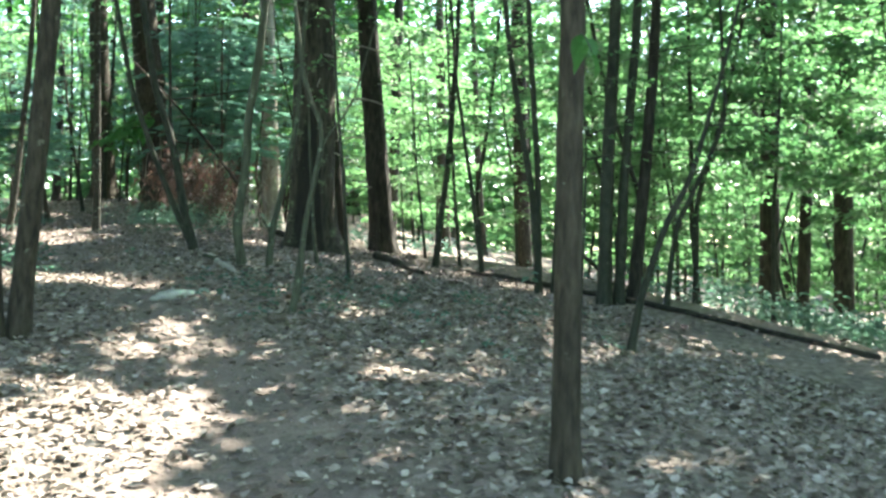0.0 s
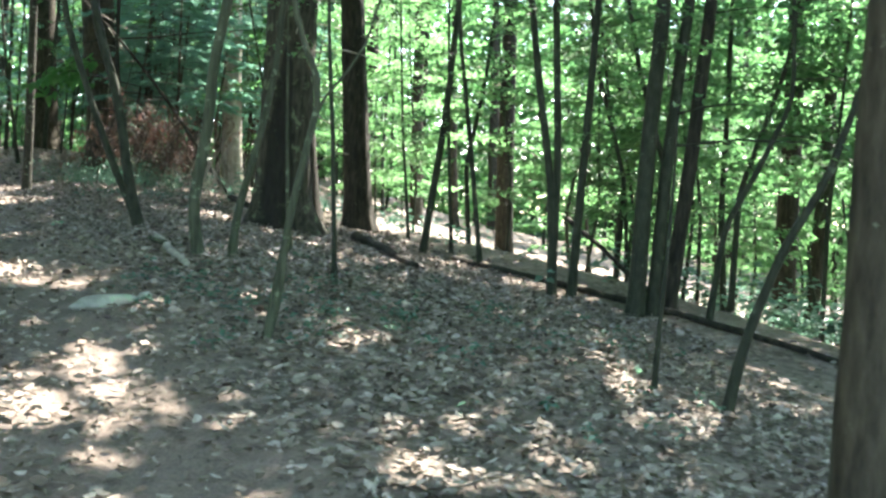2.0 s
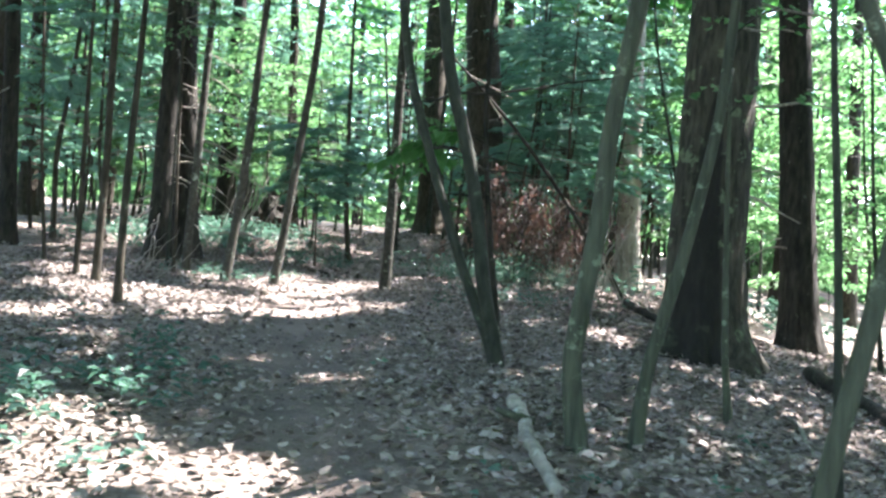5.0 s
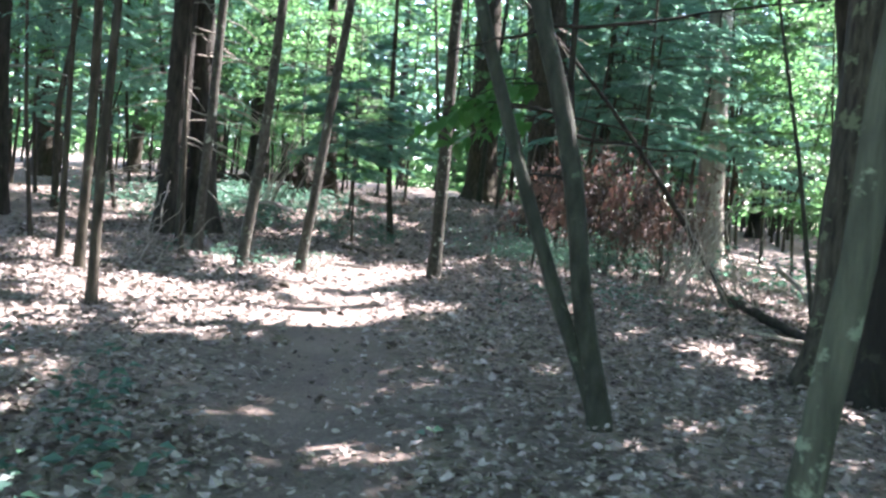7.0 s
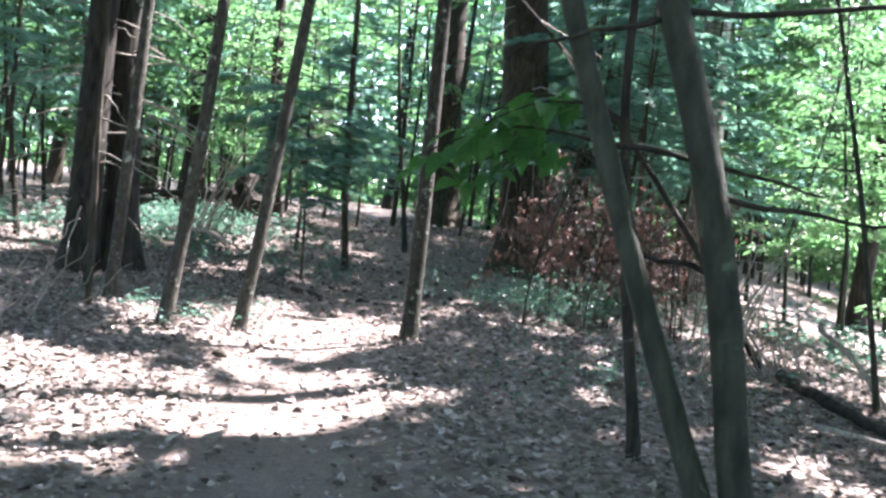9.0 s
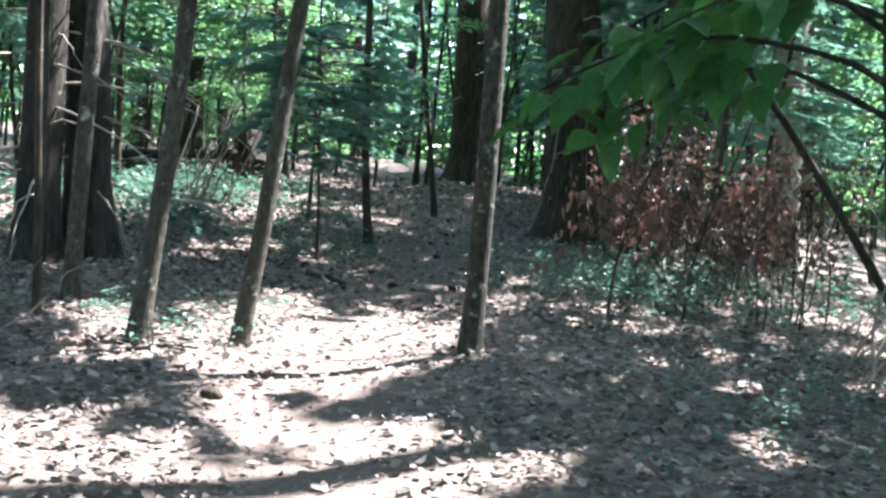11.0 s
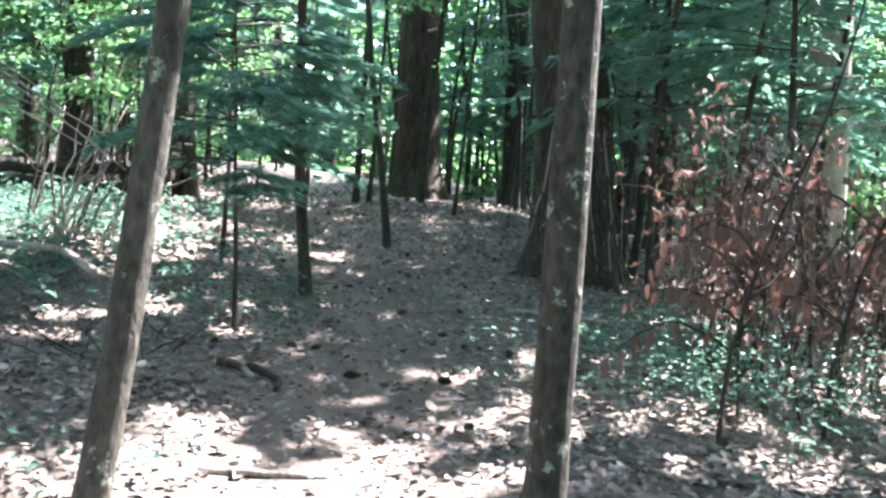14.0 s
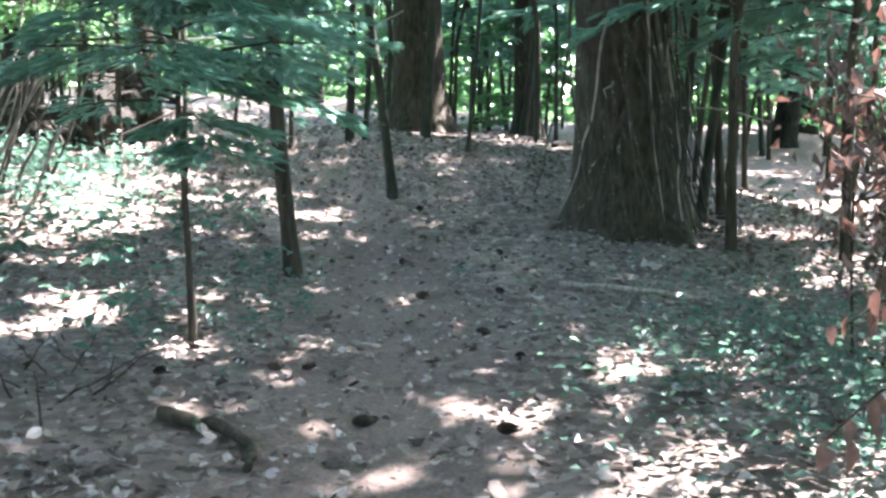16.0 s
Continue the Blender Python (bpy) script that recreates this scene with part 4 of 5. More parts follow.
def dead_brush():
    g = np.random.default_rng(31)
    cx, cy = -5.35, 20.5
    t = thing("brush_pile", cx, cy, land(cx, cy), "tangle of dead boughs hung with rust-brown withered leaves", "brush")
    rust, grey = [], []
    for i in range(54):
        bx, by = g.uniform(-0.55, 1.2), g.uniform(-0.7, 1.3)
        z0 = land(cx + bx, cy + by) - t.location.z
        a, length = g.uniform(0, 6.28), g.uniform(0.8, 1.7) * (0.5 if bx < -0.1 else 1.0)
        s = np.linspace(0, 1, 8)
        rise = g.uniform(0.6, 1.6) if bx > -0.1 else g.uniform(1.1, 1.8)
        pts = np.stack([bx + math.cos(a) * length * 0.55 * s**1.3, by + math.sin(a) * length * 0.55 * s**1.3, z0 + rise * np.sin(np.pi * 0.58 * s)], -1) + np.cumsum(g.normal(0, 0.03, (8, 3)), 0)
        pts[0, 2] = z0 - 0.03
        link_mesh("dead_bough", *tube(pts, np.linspace(0.008, 0.003, 8), 5), BARK_BROWN, t, True)
        n = 100 if bx < 0.6 else 65
        k = g.uniform(0.3, 1, n)
        at = np.stack([np.interp(k, s, pts[:, j]) for j in range(3)], -1) + g.normal(0, 0.11, (n, 3))
        at[:, 2] -= g.uniform(0, 0.5, n) ** 1.5
        at[:, 2] = np.maximum(at[:, 2], z0 + 0.1 + 0.55 * g.random(n))
        go = g.normal(0, 0.6, (n, 3)) + [0, 0, -0.9]
        size = g.uniform(0.03, 0.1, n)
        (rust if i % 5 < 4 else grey).append(leaf_quads(at, go, g.normal(0, 1, (n, 3)), size, size * 0.5, 0.3))
    link_mesh("withered_leaves", *joined(rust), LEAF_RUST, t, label="rust-brown withered leaves")
    link_mesh("withered_leaves", *joined(grey), LEAF_DEAD, t, label="grey-brown withered leaves")


dead_brush()


def withered_sapling(x, y, label, seed, boughs, leaves):
    """A broken sapling whose boughs are hung with large rolled dead leaves, each one a part."""
    g = np.random.default_rng(seed)
    t = thing("dead_sapling", x, y, land(x, y), label, "sapling")
    line = bent_line([(0.4, 0.02, 0.02), (0.9, 0.14, 0.05), (1.6, 0.4, 0.08)], 2.5, 14, 0.02, seed)
    link_mesh("trunk", *tube(line, np.linspace(0.014, 0.005, len(line)), 7, 0.04, seed), BARK_BROWN, t, True)
    meshes = [ovate_leaf(0.125, 0.055, LEAF_RUST), ovate_leaf(0.09, 0.05, LEAF_RUST), ovate_leaf(0.105, 0.035, LEAF_RUST)]
    for h, ex, ey, ez in boughs:
        s = np.linspace(0, 1, 9)[:, None]
        p0 = np.array([np.interp(h, line[:, 2], line[:, 0]), np.interp(h, line[:, 2], line[:, 1]), h])
        pts = p0 + (np.array([ex, ey, ez]) - p0) * s + np.array([0, 0, 0.16]) * np.sin(np.pi * s) + np.cumsum(g.normal(0, 0.01, (9, 3)), 0)
        pts[0] = p0
        bough = link_mesh("bough", *tube(pts, np.linspace(0.008, 0.003, 9), 5), BARK_BROWN, t, True)
        for i in range(leaves):
            k = 0.2 + 0.8 * (i + g.random()) / leaves
            c = [np.interp(k, s[:, 0], pts[:, j]) + g.normal(0, 0.02) for j in range(3)]
            leaf = new("leaf", meshes[int(g.integers(0, 3))])
            leaf.parent = bough
            leaf.matrix_basis = Matrix.LocRotScale(Vector(c), Euler((g.normal(0, 0.5), g.uniform(0.9, 1.7), g.uniform(0, 6.28))), (g.uniform(0.7, 1.2),) * 3)


def fallen_tree():
    """An old windfall: dark trunks on the ground, a torn-up root plate, bare broken boughs."""
    g = np.random.default_rng(91)
    cx, cy = -15.6, 26.9
    t = thing("fallen_tree", cx, cy, land(cx, cy), "dark old fallen tree with a torn-up root plate", "fallen tree")

    def foot(x, y):
        return land(cx + x, cy + y) - t.location.z

    for x0, y0, x1, y1, r, lift in ((-2.6, -0.2, 1.9, 0.3, 0.15, 0.1), (-2.2, 0.4, 1.5, -0.1, 0.1, 0.4)):
        u = np.linspace(0, 1, 12)
        x, y = x0 + (x1 - x0) * u, y0 + (y1 - y0) * u
        z = np.array([foot(a, b) for a, b in zip(x, y)]) + lift * (0.6 + 0.5 * u)
        link_mesh("log", *tube(np.stack([x, y, z], -1) + g.normal(0, 0.02, (12, 3)), np.linspace(r * 0.7, r, 12), 14, 0.03, 5, 0.0, 6, 0.02), BARK_DARK, t, True)
    bm = bmesh.new()
    bmesh.ops.create_icosphere(bm, subdivisions=4, radius=1)
    for v in bm.verts:
        d = 1 + 0.35 * noise.noise(v.co * 2.1) + 0.18 * noise.noise(v.co * 6.0)
        v.co = Vector((v.co.x * 0.3, v.co.y * 0.6, v.co.z * 0.55)) * d + Vector((1.7, 0.3, foot(1.7, 0.3) + 0.45))
    me = bpy.data.meshes.new("root_plate")
    bm.to_mesh(me)
    bm.free()
    me.materials.append(BARK_DARK)
    plate = new("root_plate", me)
    plate.parent = t
    for i in range(26):
        bx, by = g.uniform(-2.6, 2.2), g.uniform(-0.7, 0.7)
        z0 = foot(bx, by)
        u = np.linspace(0, 1, 7)
        way = np.array([g.normal(0, 0.6), g.normal(-0.2, 0.5), g.uniform(0.4, 1.3)])
        pts = np.array([bx, by, z0]) + way * u[:, None] + np.cumsum(g.normal(0, 0.05, (7, 3)), 0)
        pts[0] = (bx, by, z0 - 0.03)
        link_mesh("broken_bough", *tube(pts, np.linspace(0.03, 0.006, 7) * g.uniform(0.5, 1.1), 5), DEAD_WOOD if i % 6 == 0 else BARK_DARK, t, True)


fallen_tree()
withered_sapling(-5.72, 19.1, "broken sapling hung with large rust-brown withered leaves", 41, ((0.45, -0.55, -0.2, 0.4), (0.6, -0.5, 0.15, 0.65), (0.8, -0.4, -0.3, 0.8), (0.9, -0.3, 0.3, 0.9), (0.7, 0.4, 0.1, 0.75), (0.5, 0.45, -0.1, 0.6)), 13)
withered_sapling(-5.2, 19.6, "bent dead sapling with drooping rust-brown leaves", 43, ((0.6, -0.6, -0.1, 0.65), (0.8, -0.3, -0.5, 0.85), (1.0, 0.5, -0.2, 0.95), (1.1, -0.5, 0.2, 1.1), (0.9, 0.3, 0.4, 0.8)), 13)


def leaning_pole():
    p0, p1 = Vector((-3.4, 19.4, land(-3.4, 19.4))), Vector((-6.0, 18.6, 5.2))
    t = thing("dead_pole", *p0, "bare dead pole leaning across the brush", "branch")
    s = np.linspace(-0.03, 1, 12)[:, None]
    pts = np.array(p1 - p0) * s + np.array([0, 0, 0.25]) * np.sin(np.pi * s)
    link_mesh("pole", *tube(pts, np.linspace(0.04, 0.015, 12), 7, 0.03), BARK_DARK, t, True)
    g = np.random.default_rng(3)
    for i in range(10):
        c = pts[3 + i % 8]
        q = c + np.array([g.normal(0, 0.4), g.normal(0, 0.4), g.uniform(-0.5, 0.1)]) * np.linspace(0, 1, 5)[:, None]
        link_mesh("dead_twig", *tube(q, np.linspace(0.008, 0.003, 5), 4), DEAD_WOOD, t)


leaning_pole()


# ---- the leafy bough that hangs beside the trail ----
def leafy_bough():
    x, y = -3.85, 14.88
    z = land(x, y)
    t = thing("sapling", x, y, z, "slim dark sapling holding a bough of broad green leaves", "sapling", "saplings")
    stem(t, [(0.9, -0.13, -0.03), (1.97, -0.24, -0.05), (2.68, -0.24, -0.05)], 6.0, 0.033, BARK_DARK, 9)
    g = np.random.default_rng(12)
    leaf_mesh = ovate_leaf(0.185, 0.1, LEAF_DEEP)
    for (dz, ex, ey, ez) in ((1.55, -1.1, -0.35, 1.45), (1.65, -1.35, -0.5, 1.55), (1.8, -0.9, -0.5, 1.7), (1.85, -1.2, -0.15, 1.7)):
        s = np.linspace(0, 1, 10)[:, None]
        p0, p1 = np.array([-0.22, -0.04, dz]), np.array([ex, ey, ez])
        pts = p0 + (p1 - p0) * s + np.array([0, 0, 0.18]) * np.sin(np.pi * s) + np.cumsum(g.normal(0, 0.008, (10, 3)), 0)
        pts[0] = p0
        bough = link_mesh("bough", *tube(pts, np.linspace(0.012, 0.004, 10), 6), BARK_DARK, t, True)
        for i in range(20):
            k = 0.35 + 0.65 * (i + 0.5) / 20
            c = [np.interp(k, s[:, 0], pts[:, j]) for j in range(3)]
            leaf = new("leaf", leaf_mesh)
            leaf.parent = bough
            leaf.matrix_basis = Matrix.LocRotScale(Vector(c) + Vector((g.normal(0, 0.03), g.normal(0, 0.03), g.normal(-0.03, 0.03))), Euler((g.normal(0, 0.3), g.uniform(0.2, 1.0), math.pi + (1.1 if i % 2 else -1.1) + g.normal(0, 0.6))), (g.uniform(0.75, 1.25),) * 3)


leafy_bough()

# a drooping twig with a few broad leaves beside the first trunk
base = np.array([0.05, 0.0, 2.17 - near_trunk.location.z + 0.18])
tip = np.array([1.14, 3.03, 2.17]) - np.array(near_trunk.location)
u_twig = np.linspace(0, 1, 8)[:, None]
twig = link_mesh("twig", *tube(base + (tip - base) * u_twig + np.array([0, 0, 0.06]) * np.sin(np.pi * u_twig), np.linspace(0.006, 0.002, 8), 5), BARK_GREY, near_trunk, True)
broad_leaf = ovate_leaf(0.13, 0.07, LEAF_DEEP)
for k_leaf, tilt, turn in ((1.0, 1.3, 0.4), (0.85, 0.9, 2.6), (0.7, 0.8, -1.2), (0.5, 0.7, 1.9)):
    ob = new("leaf", broad_leaf)
    ob.parent = twig
    ob.matrix_basis = Matrix.LocRotScale(Vector(base + (tip - base) * k_leaf + np.array([0, 0, 0.06]) * math.sin(math.pi * k_leaf)), Euler((0.2, tilt, turn)), None)


# thin dead twigs draped down the great pine's trunk
g_drape = np.random.default_rng(63)
for i in range(34):
    a = g_drape.uniform(-2.7, 0.1)
    s_d = np.linspace(0, 1, 9)
    h0, h1 = g_drape.uniform(0.7, 2.3), g_drape.uniform(0.0, 0.25)
    turn = a + g_drape.uniform(-0.7, 0.7) * s_d
    hz = h0 + (h1 - h0) * s_d
    away = 0.37 + 0.13 * np.exp(-np.clip(hz, 0, 9) / 0.35) + 0.05 + 0.28 * s_d**2 * g_drape.random() + 0.1 * np.sin(np.pi * s_d) * g_drape.random()
    pts = np.stack([np.cos(turn) * away - 0.055 * hz, np.sin(turn) * away, hz], -1) + np.cumsum(g_drape.normal(0, 0.012, (9, 3)), 0)
    link_mesh("draped_twig", *tube(pts, np.linspace(0.013, 0.005, 9), 5), DEAD_WOOD if i % 9 == 0 else BARK_MOTTLED, great_pine, True, "thin bare dead twig")


# ---- cones on the trail ----
def cone_mesh():
    """A dry open pine cone lying on its side: rows of turned-out scales round a core."""
    v, f = [], []
    rows, per = 9, 8
    for r in range(rows):
        u = (r + 0.5) / rows
        ring = 0.026 * math.sin(math.pi * (0.12 + 0.8 * u)) ** 0.7
        for k in range(per):
            a = (k + 0.5 * (r % 2)) / per * 2 * math.pi
            c, sn = math.cos(a), math.sin(a)
            w = ring * 0.42
            x0, x1 = -0.045 + 0.09 * u, -0.045 + 0.09 * u + 0.012
            n = len(v)
            v += [(x0, c * ring * 0.35 - sn * w * 0.5, sn * ring * 0.35 + c * w * 0.5), (x0, c * ring * 0.35 + sn * w * 0.5, sn * ring * 0.35 - c * w * 0.5),
                  (x1, c * ring + sn * w, sn * ring - c * w), (x1 + 0.004, c * ring * 1.12, sn * ring * 1.12), (x1, c * ring - sn * w, sn * ring + c * w)]
            f.append((n, n + 1, n + 2, n + 3, n + 4))
    me = bpy.data.meshes.new("pine_cone")
    me.from_pydata(v, [], f)
    me.materials.append(BARK_BROWN)
    return me


cone = cone_mesh()
g_cone = np.random.default_rng(71)
for x, y in ((-8.95, 24.1), (-8.7, 23.4), (-8.65, 22.7), (-7.85, 22.2), (-7.65, 22.25), (-7.45, 20.9), (-7.1, 20.75), (-7.75, 21.4), (-8.3, 22.0), (-8.05, 23.1), (-7.3, 19.9), (-8.4, 20.5), (-7.9, 19.9), (-8.9, 20.0), (-6.9, 18.9), (-8.6, 18.6)):
    ob = new("pine_cone", cone)
    ob.matrix_basis = pose(x, y, land(x, y) + 0.03, g_cone.uniform(0, 360), g_cone.uniform(-12, 12), g_cone.uniform(0, 360)) @ Matrix.Scale(g_cone.uniform(0.65, 1.0), 4)
    tagged(ob, "dark dry pine cone lying on the trail", "pine cone", "cones on the trail")


# ---- stones and fallen wood ----
def stone(x, y, sx, sy, sz, turn, label, seed, mat=STONE):
    me = bpy.data.meshes.new("stone")
    bm = bmesh.new()
    bmesh.ops.create_icosphere(bm, subdivisions=3, radius=1)
    for v in bm.verts:
        d = 1 + 0.3 * noise.noise(v.co * 1.3 + Vector((seed, 0, 0))) + 0.1 * noise.noise(v.co * 4 + Vector((0, seed, 0)))
        v.co = Vector((v.co.x * sx, v.co.y * sy, v.co.z * sz)) * d
    for f in bm.faces:
        f.smooth = True
    bm.to_mesh(me)
    bm.free()
    me.materials.append(mat)
    ob = new("stone", me)
    ob.matrix_basis = pose(x, y, land(x, y) + sz * 0.35, 3, -4, turn)
    return tagged(ob, label, "stone")


stone(-2.02, 8.15, 0.22, 0.1, 0.055, 48, "long flat pale grey-green stone sunk in the litter", 2)
stone(-1.82, 8.4, 0.05, 0.04, 0.03, 20, "small pale stone in the litter", 5)
stone(-7.1, 15.75, 0.06, 0.045, 0.035, 20, "small dark stone in the sunlit trail", 7, BARK_BROWN)


def fallen(name, points, r0, r1, mat, label, sides=9, lift=0.6):
    """A length of fallen wood that follows the ground."""
    line = [(x, y, land(x, y) + r0 * lift + dz) for x, y, dz in points]
    x0, y0, z0 = line[0]
    t = thing(name, x0, y0, land(x0, y0), label, "log" if r0 > 0.05 else "branch")
    p = np.array(line) - np.array([x0, y0, land(x0, y0)])
    s = np.linspace(0, len(p) - 1, len(p) * 5)
    pts = np.stack([np.interp(s, np.arange(len(p)), p[:, j]) for j in range(3)], -1)
    pts[1:-1] += np.random.default_rng(len(label)).normal(0, r0 * 0.15, pts[1:-1].shape)
    link_mesh("wood", *tube(pts, np.linspace(r0, r1, len(pts)), sides, 0.05, 4), mat, t, True)
    return t


fallen("fallen_branch", [(-2.47, 11.05, 0.02), (-2.3, 10.7, 0.0), (-2.12, 10.2, 0.01), (-1.95, 9.85, 0.0), (-1.78, 9.5, 0.0)], 0.045, 0.03, BARK_PALE, "pale lichen-covered rotten branch lying in the litter")
fallen("fallen_branch", [(-2.2, 10.55, 0.03), (-2.38, 10.45, 0.1)], 0.03, 0.018, MOSSY_WOOD, "short stub of lichen-covered wood")
fallen("fallen_log", [(0.5, 15.3, 0), (1.3, 14.3, 0.0), (2.0, 13.4, 0.02), (2.9, 12.0, 0.03), (3.8, 10.8, 0.0), (4.8, 9.4, 0.0)], 0.045, 0.03, BARK_DARK, "long dark fallen log along the bank's edge")
fallen("fallen_log", [(-0.9, 15.7, 0), (-0.6, 14.7, 0), (-0.35, 13.9, 0), (0.0, 12.65, 0)], 0.085, 0.045, BARK_DARK, "dark rotting log half sunk in litter")
fallen("fallen_branch", [(1.9, 14.2, 0.75), (2.3, 13.6, 0.45), (2.6, 13.0, 0.15), (2.9, 12.4, 0.05)], 0.035, 0.02, BARK_DARK, "dark bare limb slanting down to the log")
fallen("fallen_branch", [(-9.6, 19.7, 0.35), (-10.2, 20.1, 0.4), (-11.0, 20.4, 0.3)], 0.03, 0.02, DEAD_WOOD, "bare dead branch propped off the ground")
fallen("fallen_branch", [(-7.8, 17.9, 0.0), (-7.3, 18.1, 0.0)], 0.02, 0.01, DEAD_WOOD, "short stick in the litter")
fallen("fallen_branch", [(-7.5, 22.4, 0.02), (-6.9, 22.3, 0.05), (-6.2, 22.2, 0.02)], 0.02, 0.012, DEAD_WOOD, "dead stick below the great pine")
fallen("fallen_branch", [(-8.62, 19.52, 0.01), (-8.35, 19.53, 0.02), (-8.17, 19.42, 0.01), (-8.1, 19.24, 0.0)], 0.03, 0.018, BARK_BROWN, "crooked dark stick beside the trail")
fallen("fallen_branch", [(-2.9, 19.6, 0.5), (-2.6, 19.1, 0.35), (-2.3, 18.5, 0.05)], 0.035, 0.025, DEAD_WOOD, "bleached broken limb in the bright clearing")
fallen("fallen_log", [(-3.2, 18.2, 0.1), (-2.7, 17.6, 0.05), (-2.2, 16.9, 0.0)], 0.055, 0.04, BARK_DARK, "short dark log at the clearing's edge")
fallen("fallen_branch", [(-1.2, 13.2, 0.0), (-0.9, 12.4, 0.03), (-0.8, 11.6, 0.0)], 0.02, 0.01, DEAD_WOOD, "thin stick lying in the litter")
fallen("fallen_branch", [(-2.9, 16.8, 0.05), (-2.2, 16.5, 0.1), (-1.5, 16.9, 0.05)], 0.02, 0.012, DEAD_WOOD, "dead branch at the foot of the pine")
g_sticks = np.random.default_rng(55)
for i in range(46):
    y = g_sticks.uniform(3, 26)
    x = trail_x(y) + g_sticks.choice([-1, 1]) * g_sticks.uniform(0.8, 4.0)
    a, ln = g_sticks.uniform(0, 6.28), g_sticks.uniform(0.2, 0.7)
    fallen("fallen_branch", [(x, y, 0), (x + ln * 0.5 * math.cos(a), y + ln * 0.5 * math.sin(a), 0.015), (x + ln * math.cos(a + 0.2), y + ln * math.sin(a + 0.2), 0.0)], g_sticks.uniform(0.006, 0.014), 0.004, DEAD_WOOD, "small dead stick on the litter", 5)


# bare slanting stems of a dead shrub by the left pine
def dead_shrub(x, y, label, seed, count=9, tall=2.2, lean=0.5, mat=DEAD_WOOD):
    g = np.random.default_rng(abs(int(seed)))
    t = thing("dead_shrub", x, y, land(x, y), label, "shrub")
    for i in range(count):
        n = 8
        s = np.linspace(0, 1, n)
        a = g.uniform(0, 6.28)
        h = tall * g.uniform(0.5, 1)
        pts = np.stack([g.normal(0, 0.2) + lean * h * s + 0.3 * math.cos(a) * s, g.normal(0, 0.2) + 0.3 * math.sin(a) * s, h * s - 0.05], -1)
        pts[2:] += np.cumsum(g.normal(0, 0.03 * min(1.0, tall), (n - 2, 3)), 0)
        link_mesh("bare_stem", *tube(pts, np.linspace(0.016, 0.004, n) * min(1.0, 0.3 + 0.35 * tall), 5), mat, t, True)


dead_shrub(-11.6, 21.9, "bare slanting grey stems of a dead shrub", 4)
dead_shrub(-11.9, 22.6, "bare dark stems of a dead shrub", 6, 8, 2.0, 0.3, BARK_MOTTLED)
dead_shrub(-8.9, 15.6, "low tangle of bare dead twigs", 8, 10, 0.8, 0.6)
dead_shrub(-9.35, 19.6, "low mat of dark dead twigs", 11, 18, 0.3, 0.5, BARK_BROWN)
dead_shrub(-9.6, 19.1, "low mat of dark broken twigs", 12, 16, 0.28, -0.5, BARK_BROWN)
dead_shrub(-3.9, 18.3, "tangle of bare grey twigs at the clearing", 9, 14, 1.4, 0.4)
dead_shrub(-3.2, 18.9, "tangle of bare dead branches at the clearing", 10, 14, 1.3, -0.5)


# ---- low plants ----
def low_plants(name, cx, cy, rx, ry, count, label, seed, tall=0.22, leaf=0.052):
    g = np.random.default_rng(abs(int(seed)))
    pieces = []
    for i in range(count):
        x, y = cx + g.normal(0, rx * 0.5), cy + g.normal(0, ry * 0.5)
        if off_trail(x, y) < 0.45:
            continue
        n = int(g.integers(5, 12))
        h = tall * g.uniform(0.3, 1)
        at = np.array([x, y, land(x, y)]) + np.stack([g.normal(0, 0.05, n), g.normal(0, 0.05, n), h * g.uniform(0.4, 1, n)], -1)
        a = g.uniform(0, 6.28, n)
        go = np.stack([np.cos(a), np.sin(a), g.normal(0.0, 0.25, n)], -1)
        size = leaf * g.uniform(0.6, 1.3, n)
        pieces.append(leaf_quads(at, go, np.array([0, 0, 1.0]) + g.normal(0, 0.3, (n, 3)), size, size * 0.6))
    link = link_mesh(name, *joined(pieces), LEAF_LOW)
    return tagged(link, label, "plants", kind="stuff")


low_plants("seedlings", -5.4, 20.0, 1.4, 1.2, 430, "knee-low blue-green seedlings beside the trail", 1, 0.6, 0.045)
low_plants("seedlings", -6.25, 21.5, 0.8, 1.5, 190, "low blue-green seedlings before the great pine", 2, 0.28, 0.042)
low_plants("seedlings", -9.0, 21.4, 0.9, 1.4, 130, "sparse green seedlings round thin hemlocks", 3, 0.2, 0.045)
low_plants("seedlings", -13.0, 23.4, 1.6, 1.6, 260, "sunny green low plants behind dead stems", 13, 0.5, 0.08)
low_plants("seedlings", -4.7, 9.6, 1.3, 1.8, 100, "green seedlings in the sun beside the trail", 4, 0.35, 0.075)
low_plants("seedlings", -11.8, 21.0, 2.4, 2.0, 360, "bright green low plants beyond the pines", 5, 0.45, 0.09)
low_plants("seedlings", -1.2, 8.6, 1.0, 1.2, 60, "a few green seedlings in the litter", 6, 0.14)
low_plants("seedlings", -3.9, 17.0, 1.3, 1.2, 45, "low plants at the edge of the brush", 7, 0.3)
low_plants("seedlings", -8.5, 17.0, 1.2, 1.0, 50, "small pale seedlings between leaning trunks", 8, 0.2)
low_plants("seedlings", 0.5, 9.0, 2.0, 2.5, 70, "scattered seedlings on the slope", 9, 0.14)
low_plants("seedlings", 7.0, 16.0, 4.0, 5.0, 700, "bright undergrowth down the bank", 10, 0.7, 0.13)
low_plants("seedlings", -2.0, 23.0, 2.4, 3.0, 170, "sunny undergrowth of the clearing", 11, 0.6, 0.11)
low_plants("seedlings", -4.9, 16.5, 0.8, 1.2, 12, "seedlings in the shaded litter", 12, 0.18)


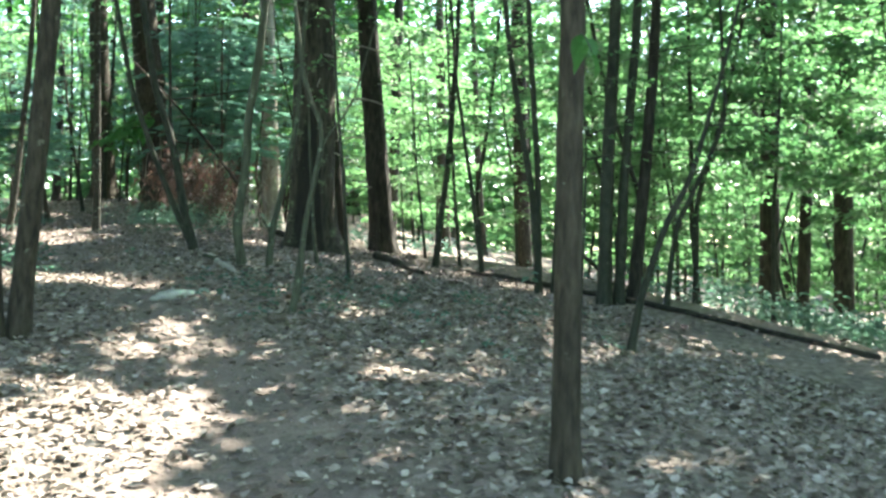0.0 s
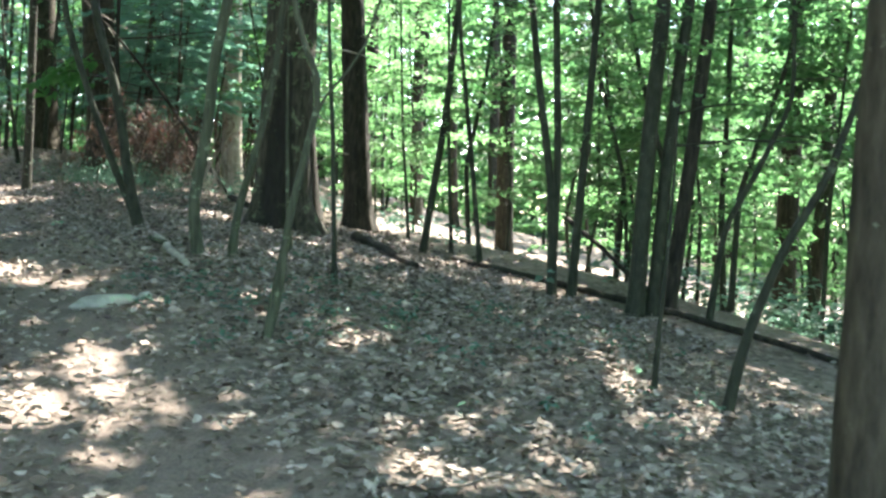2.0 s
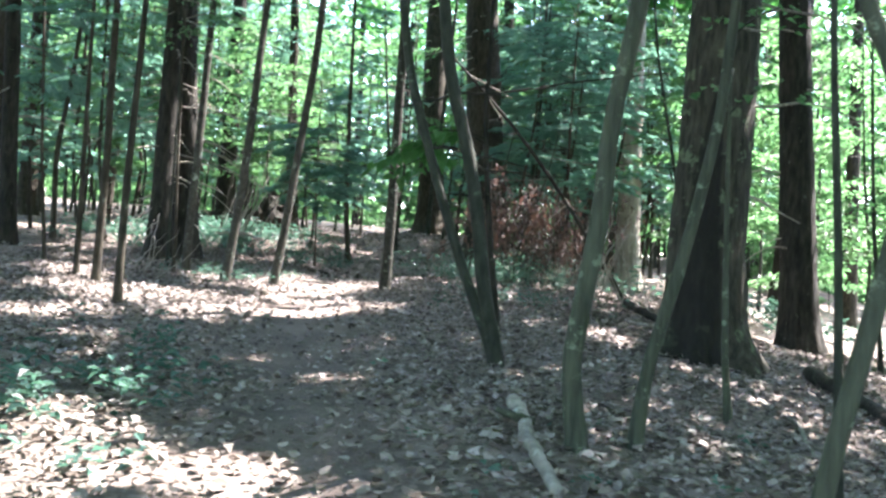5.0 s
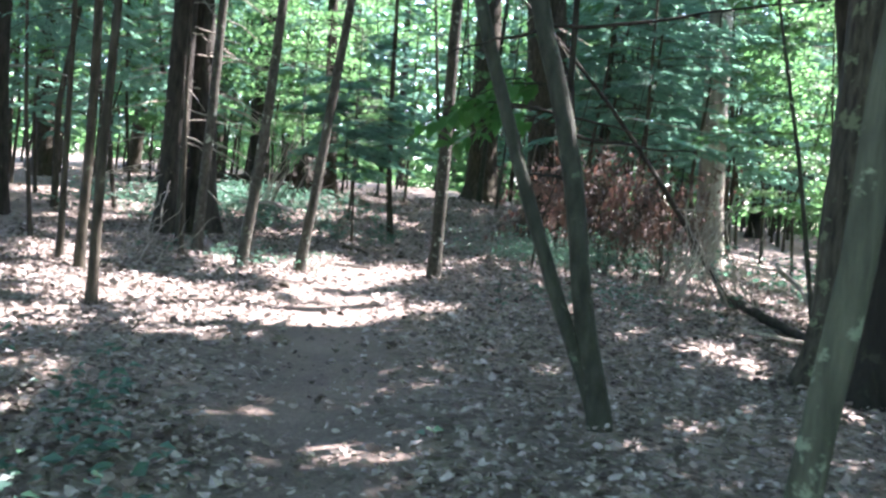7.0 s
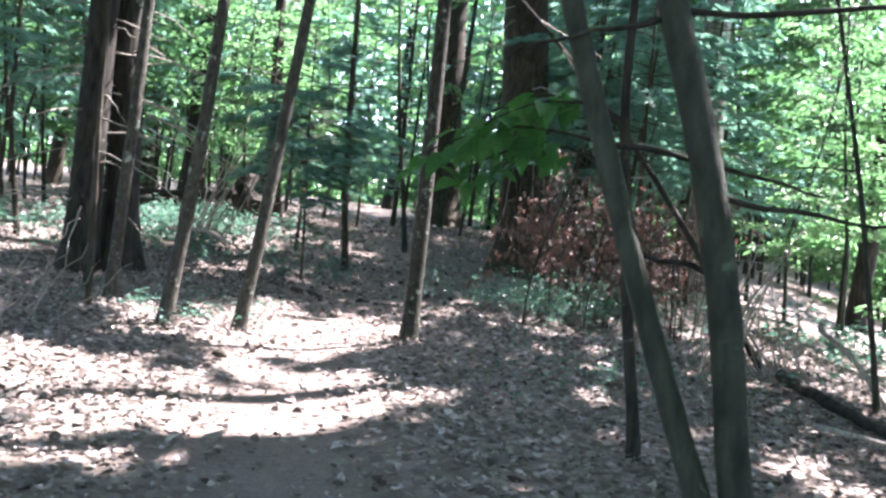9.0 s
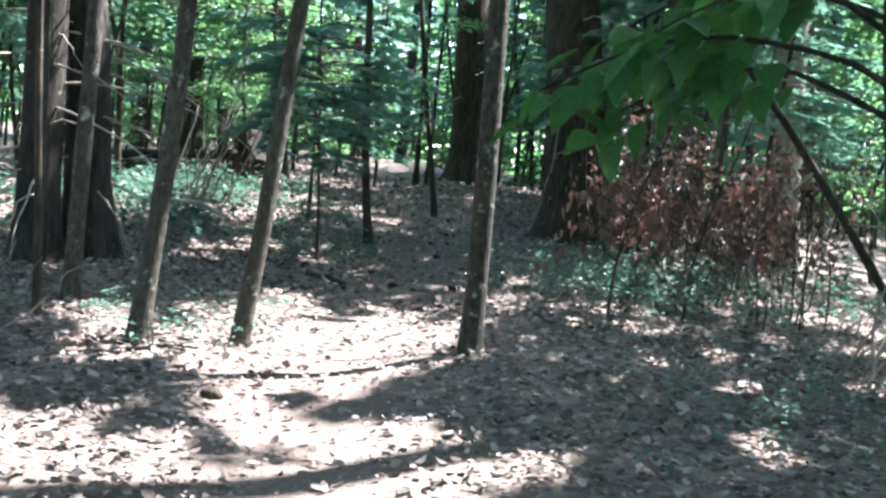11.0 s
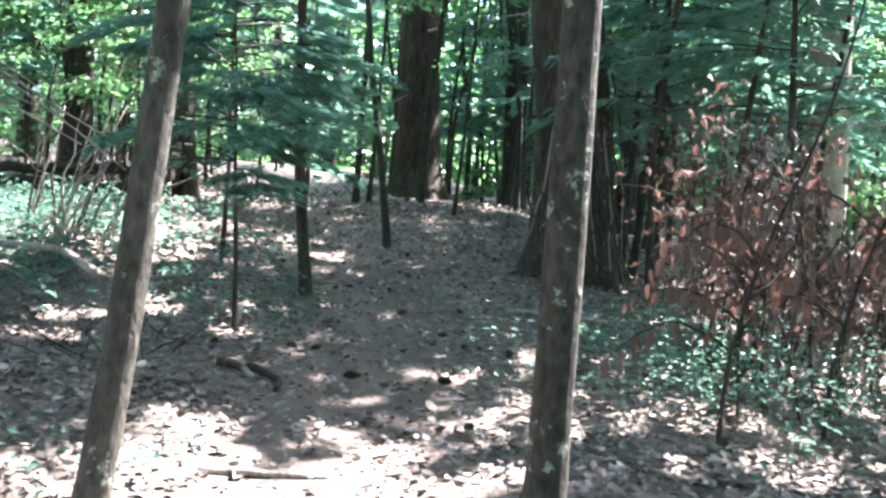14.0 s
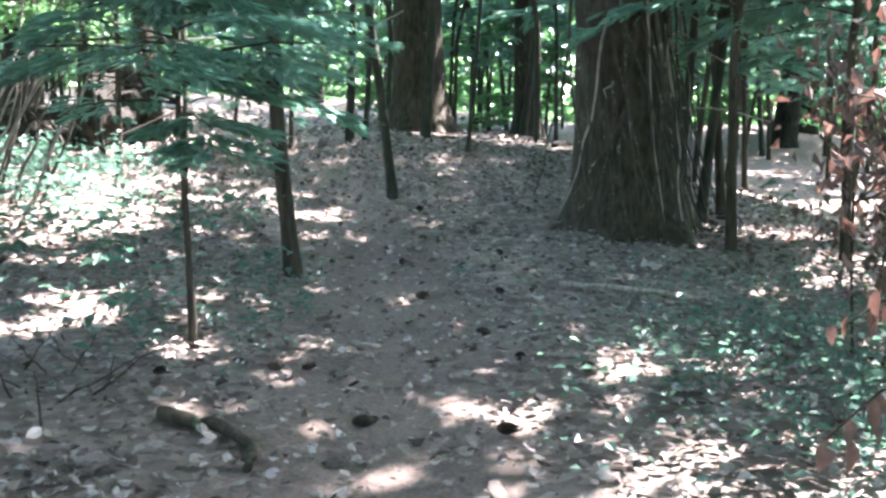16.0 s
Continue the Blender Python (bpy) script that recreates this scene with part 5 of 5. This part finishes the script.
# ---- leaf litter ----
def leaf_litter(name, count, seed, y0, y1, left, right, size, label, on_trail=0.18, mat=None):
    """Loose curled brown leaves lying on the floor, few on the trodden trail."""
    g = np.random.default_rng(abs(int(seed)))
    ys = g.uniform(y0, y1, count)
    tx = np.array([trail_x(v) for v in np.linspace(y0, y1, 200)])
    xs = np.interp(ys, np.linspace(y0, y1, 200), tx) + g.uniform(-left, right, count)
    away = np.abs(xs - np.interp(ys, np.linspace(y0, y1, 200), tx)) * 0.9
    keep = g.random(count) < on_trail + (1 - on_trail) * np.clip((away - 0.12) / 0.9, 0, 1)
    xs, ys = xs[keep], ys[keep]
    n = len(xs)
    zs = np.array([land(x, y) for x, y in zip(xs, ys)])
    a = g.uniform(0, 6.28, n)
    way = np.stack([np.cos(a), np.sin(a), g.normal(0, 0.22, n)], -1)
    up = unit(np.array([0, 0, 1.0]) + g.normal(0, 0.42, (n, 3)))
    way = unit(way)
    side = unit(np.cross(way, up))
    up = np.cross(side, way)
    ln = (size * (0.35 + 1.1 * g.random(n) ** 1.6))[:, None]
    wd = ln * g.uniform(0.3, 0.85, n)[:, None]
    curl, fold = (ln[:, 0] * g.uniform(-0.1, 0.35, n))[:, None], (wd[:, 0] * g.uniform(-0.15, 0.4, n))[:, None]
    c = np.stack([xs, ys, zs + 0.012 + 0.02 * g.random(n)], -1)
    b, t = c - way * ln / 2 + up * curl * 0.6, c + way * ln / 2 + up * curl
    r1, r2 = c - way * ln * 0.16 + side * wd / 2 + up * fold, c + way * ln * 0.2 + side * wd * 0.45 + up * fold
    l1, l2 = c - way * ln * 0.16 - side * wd / 2 + up * fold, c + way * ln * 0.2 - side * wd * 0.45 + up * fold
    v = np.stack([b, r1, r2, t, l2, l1], 1).reshape(-1, 3)
    k = np.arange(n)[:, None] * 6
    ob = link_mesh(name, v, np.concatenate([k + [0, 1, 2, 3], k + [0, 3, 4, 5]]), mat or LEAF_DEAD)
    return tagged(ob, label, "leaf litter", kind="stuff")


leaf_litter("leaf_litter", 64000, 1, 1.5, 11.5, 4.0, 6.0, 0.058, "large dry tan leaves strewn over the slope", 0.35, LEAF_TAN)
leaf_litter("leaf_litter", 64000, 2, 10.6, 19.0, 5.0, 7.0, 0.05, "dry brown leaves strewn beside the trail", 0.2)
leaf_litter("leaf_litter", 50000, 3, 18.3, 28.0, 5.5, 6.0, 0.05, "dry brown leaves strewn under the pines", 0.55)
leaf_litter("leaf_litter", 7000, 5, 26.5, 37.0, 5.0, 6.0, 0.08, "dry brown leaves covering the rise", 0.9)
leaf_litter("leaf_litter", 8000, 4, 9.0, 33.0, 11.0, 10.0, 0.085, "dry leaves strewn through the wood")
